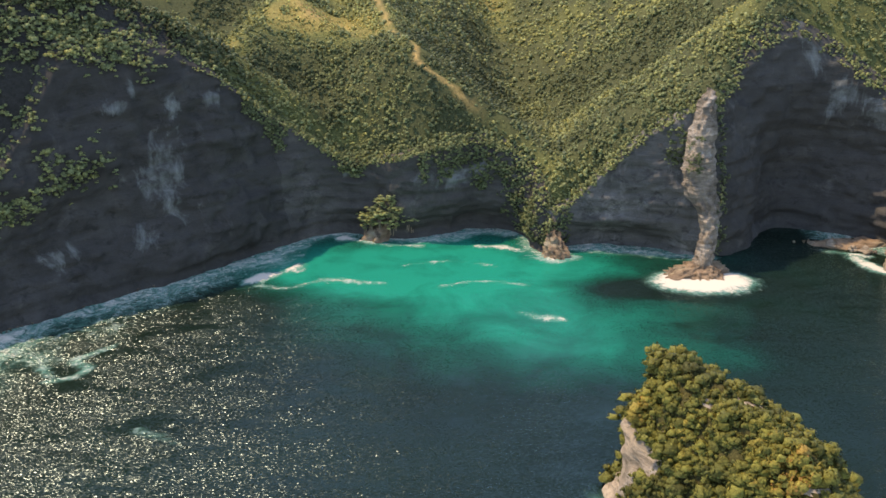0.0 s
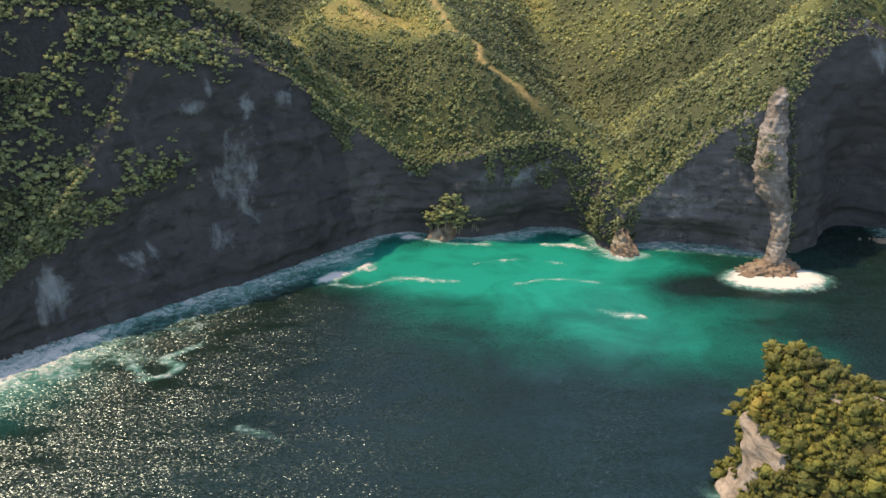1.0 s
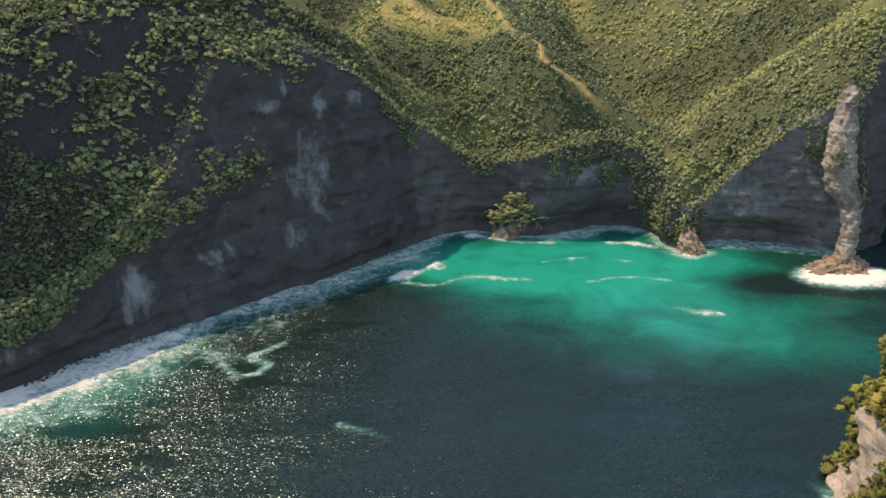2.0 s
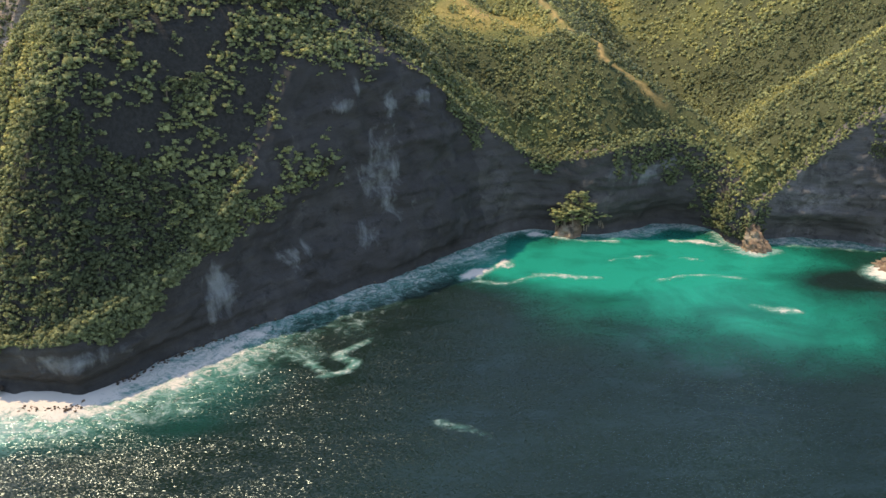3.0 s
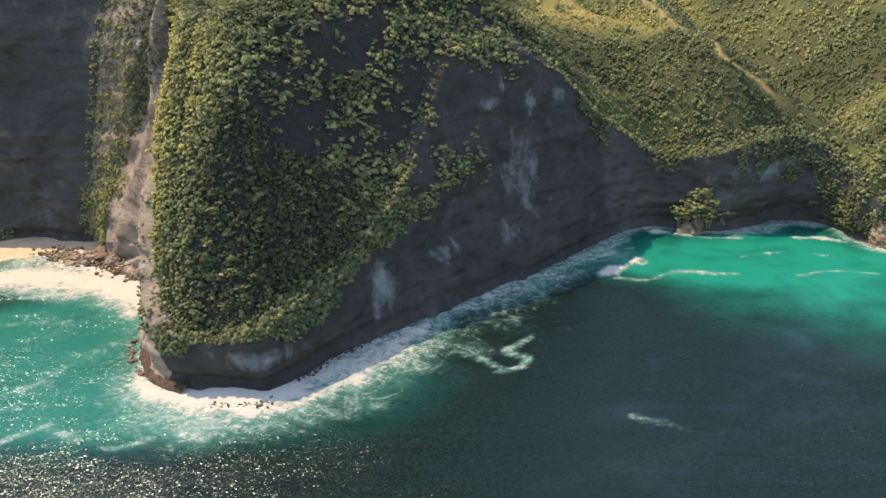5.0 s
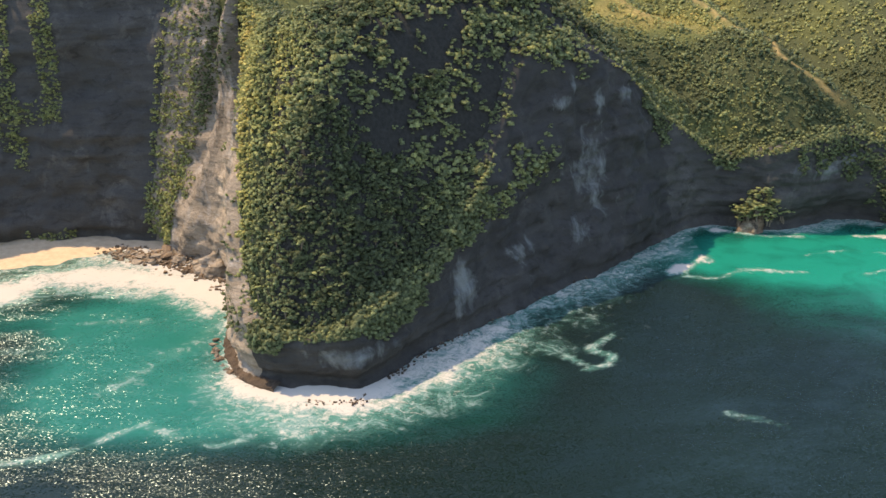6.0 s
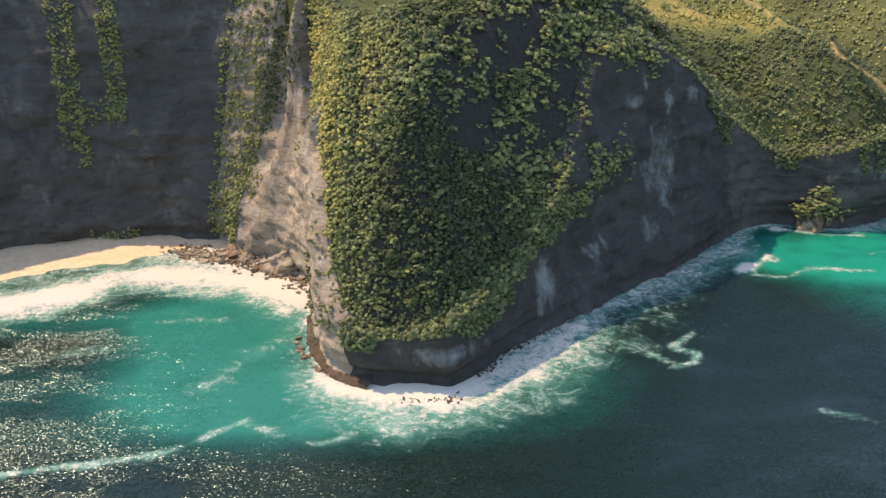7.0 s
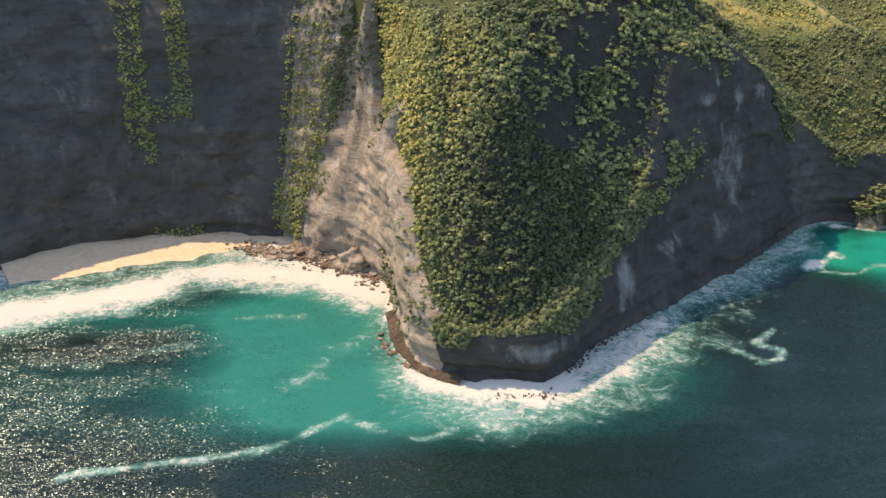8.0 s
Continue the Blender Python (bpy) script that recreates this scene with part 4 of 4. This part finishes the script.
tagged(new("cove_rock", stack("cove_rock", [(-3, -25, 346, 6, 5), (0.8, -25, 346.5, 5, 4.4), (3, -24.5, 347, 4.4, 4), (6, -23, 349, 4, 3.4), (8.5, -21, 350, 3, 2.6), (10, -20, 350, 0.6, 0.6)], BROWN, 11.0, 70, 40, 0.9, 0.4)),
       "brown rock under the trees in the cove", "rock")
tagged(new("shore_ledge", stack("shore_ledge", [(-3, 153, 338, 17, 7), (0.4, 154, 338.5, 15, 5.4), (1.4, 156, 339, 11, 4), (1.9, 156, 340, 1, 1)], BROWN, 14.0, 110, 24, 0.9, 0.4)),
       "low brown rock ledge along the shore", "rock")
tagged(new("shore_rock", stack("shore_rock", [(-3, 166, 312, 11, 11), (3, 167, 313, 10, 10), (12, 169, 316, 8, 9), (20, 172, 320, 5, 6), (24, 174, 322, 0.8, 0.8)], FACE, 17.0, 80, 60, 0.9, 0.4)),
       "pale limestone rock rising from the surf", "rock")

tagged(new("rock_fall", stack("rock_fall", [(-2, -227, 307.5, 8.5, 6), (2.5, -226.5, 308, 6.8, 5), (6, -225.5, 309, 4.6, 3.6), (9, -224.5, 310, 2.6, 2.2), (11, -224, 311, 0.5, 0.5)], PALE, 29.0, 60, 44, 1.6, 0.5)),
       "pale mound of fallen limestone at the foot of the neck", "rock")

# ---------------------------------------------------------------- islet
# a ridge running south-east: height, along, across, half length, half width
ISLET = [(-3, 24, 2, 36, 26), (0, 24, 2, 32, 22), (8, 24, 1.5, 30.5, 19.5), (15, 23, 0.5, 28.5, 16.5), (21, 22, -0.5, 26, 13), (25, 21, -0.5, 24, 10.5), (29, 18, -0.5, 21, 7), (31.6, 13, -0.5, 15, 4.4), (33.3, 6, 0, 7, 2.4), (34.2, 4, 0, 0.6, 0.5)]
islet = tagged(new("islet"), "steep limestone islet with pale cliffs, overgrown on top", "islet")
rock_mesh = stack("rock", ISLET, PALE, 23.0, 120, 90, 0.9, 0.3)
rock_mesh.transform(Matrix(((0.5, 0.866, 0, 46.3), (-0.866, 0.5, 0, 178), (0, 0, 1, 0), (0, 0, 0, 1))))
rock_mesh.materials.append(SOIL)
for f in rock_mesh.polygons:
    a = math.atan2(f.center.y - 156, f.center.x - 60) % (2 * math.pi)
    cliffy = math.exp(-((a - 2.62) / 0.5) ** 2) * min(1, max(0, (27 - f.center.z) / 10))
    f.material_index = int(f.center.z > 1.5 and value_noise(f.center.y * 3, f.center.z * 3, 20) > 0.62 * cliffy + 0.1)
islet_rock = part("rock", rock_mesh, islet, "pale weathered limestone")


def on_islet(n, seed):
    """Places on the rock's surface, but for the bare cliff on its western side."""
    g = np.random.default_rng(seed)
    me = islet_rock.data
    co, area = np.array([f.center for f in me.polygons]), np.array([f.area for f in me.polygons])
    middle = (60, 156)
    w = area * (co[:, 2] > 0.8)
    p = co[g.choice(len(co), n, p=w / w.sum())] + g.normal(0, 0.4, (n, 3))
    a = np.arctan2(p[:, 1] - middle[1], p[:, 0] - middle[0]) % (2 * np.pi)
    bare = np.exp(-((a - 2.62) / 0.5) ** 2) * np.clip((27 - p[:, 2]) / 10, 0, 1)
    return p[layered(p[:, 1] * 3, p[:, 2] * 3, 20, 2) > bare * 0.62], g


p, g = on_islet(1250, 31)
dry = lambda p, g: np.clip(0.5 + 1.0 * (layered(p[:, 0] * 2, p[:, 1] * 2, 20, 2) - 0.5) + g.normal(0, 0.06, len(p)), 0, 1)
ob = thicket("scrub", "yellow-green shrubs and low trees overgrowing the islet", p - (0, 0, 1.1), 1.2 + 1.8 * g.random(len(p)) ** 1.6, dry(p, g), BUSHY, 31, DRY_LEAF)
ob.parent = islet
del ob["category"]
p, g = on_islet(2200, 32)
# tint cut to 0.7: the shade of the gaps is put into the undergrowth
ob = thicket("undergrowth", "dry ferns and grass between the shrubs of the islet", p - (0, 0, 0.3), g.uniform(0.8, 1.4, len(p)), np.clip(0.7 * dry(p, g), 0, 1), MIDDLE, 32, DRY_LEAF)
ob.parent = islet
del ob["category"]

# ---------------------------------------------------------------- beach
bs = smooth_line([(-343, 296), (-330, 304), (-312, 313), (-294, 321), (-278, 329), (-264, 334), (-250, 328), (-236, 320), (-224, 310), (-214, 298)], 1.5)
bt = np.gradient(bs, axis=0)
bt /= np.linalg.norm(bt, axis=1)[:, None]
vs = []
for q, t in zip(bs, bt):
    for j in range(26):
        o = -16 + 2 * j
        w = fractal((q[0] * 0.06, q[1] * 0.06, o * 0.05), 3)
        vs.append((q[0] - t[1] * o, q[1] + t[0] * o, 0.35 + 0.11 * o + 0.35 * w))
tagged(new("beach", mesh_of("beach", vs, grid_faces(len(bs), 26), SAND, True)), "strip of warm golden sand below the cliff", "beach", kind="structure")


# ---------------------------------------------------------------- single trees
def bark_material():
    m, nt, b = material("bark", 0.9, 0.15)
    f = noise_tex(nt, 6, 4, 0.6, (1, 1, 0.2))
    nt.links.new(ramp(nt, f, [(0.3, (0.10, 0.075, 0.05)), (0.7, (0.24, 0.19, 0.14))]), b.inputs["Base Color"])
    return m


BARK = bark_material()


def tube(path, radii, sides=6):
    p = np.array(path, float)
    vs = [(c[0] + r * math.cos(2 * math.pi * i / sides), c[1] + r * math.sin(2 * math.pi * i / sides), c[2]) for i in range(sides) for c, r in zip(p, radii)]
    return np.array(vs), grid_faces(sides, len(p), True)


def tree_data(seed):
    """Trunk with limbs, and a crown of three to five uneven tufts: two meshes, about four metres high."""
    g = np.random.default_rng(seed)
    lean = g.normal(0, 0.25, 2)
    v, f = tube([(0, 0, -0.8), (lean[0] * 0.4, lean[1] * 0.4, 1.0), (lean[0], lean[1], 2.4)], (0.2, 0.15, 0.08))
    vs, fs, n = [v], [f], len(v)
    cv, cf, ct, cn, m = [], [], [], [], 0
    for k in range(g.integers(4, 7)):
        a, up = g.uniform(0, 6.28), g.uniform(2.0, 3.4)
        r = g.uniform(0.3, 1.3)
        tip = (math.cos(a) * r, math.sin(a) * r, up)
        v, f = tube([(lean[0] * 0.5, lean[1] * 0.5, 1.2), ((lean[0] + tip[0]) * 0.5, (lean[1] + tip[1]) * 0.5, 1.3 + (up - 1.2) * 0.5), tip], (0.1, 0.07, 0.03), 5)
        vs.append(v), fs.append(f + n)
        n += len(v)
        v, f, out, leafy = NEAR[g.integers(0, 5)]
        s = g.uniform(0.7, 1.15)
        cv.append(v * (s, s, s * 0.8) + tip), cf.append(f + m), ct.append(leafy * np.clip(g.normal(0.36, 0.08), 0, 1)), cn.append(out)
        m += len(v)
    return mesh_of("trunk", np.vstack(vs), np.vstack(fs), BARK, True), mesh_of("crown", np.vstack(cv), np.vstack(cf), LEAF, True, {"tint": np.concatenate(ct)}, np.vstack(cn))


def tree(trunk, top, label, group):
    ob = tagged(new("tree"), label, "tree", group)
    part("trunk", trunk, ob)
    part("crown", top, ob)
    return ob


SORTS = [tree(*tree_data(60 + k), "low tree with a rounded dense green crown", "trees on the headland") for k in range(6)]
p, g, zx = sown(170, (-215, -105, 222, 330), 77, 0.0, wooded)
for k, q in enumerate(p):
    m = pose(q[0], q[1], q[2] - 0.2, 0, 0, g.uniform(0, 360))
    if k < 6:
        SORTS[k].matrix_world = m
    else:
        ob = copy_thing(SORTS[k % 6], m)
        s = g.uniform(0.65, 1.15)
        ob.scale = (s, s, s)
g = random.Random(5)
for _ in range(52):
    a, r = g.uniform(0, 6.28), g.random() ** 0.5
    x, y = -20.5 + 10 * r * math.cos(a), 347.5 + 4.5 * r * math.sin(a)
    ob = copy_thing(SORTS[g.randrange(6)], pose(x, y, 2.0 + 10.5 * (1 - r), 0, 0, g.uniform(0, 360)))
    s = g.uniform(1.1, 2.0)
    ob.scale = (s, s, s)
    tagged(ob, "tree with a wide olive crown on the rock in the cove", "tree", "trees in the cove")
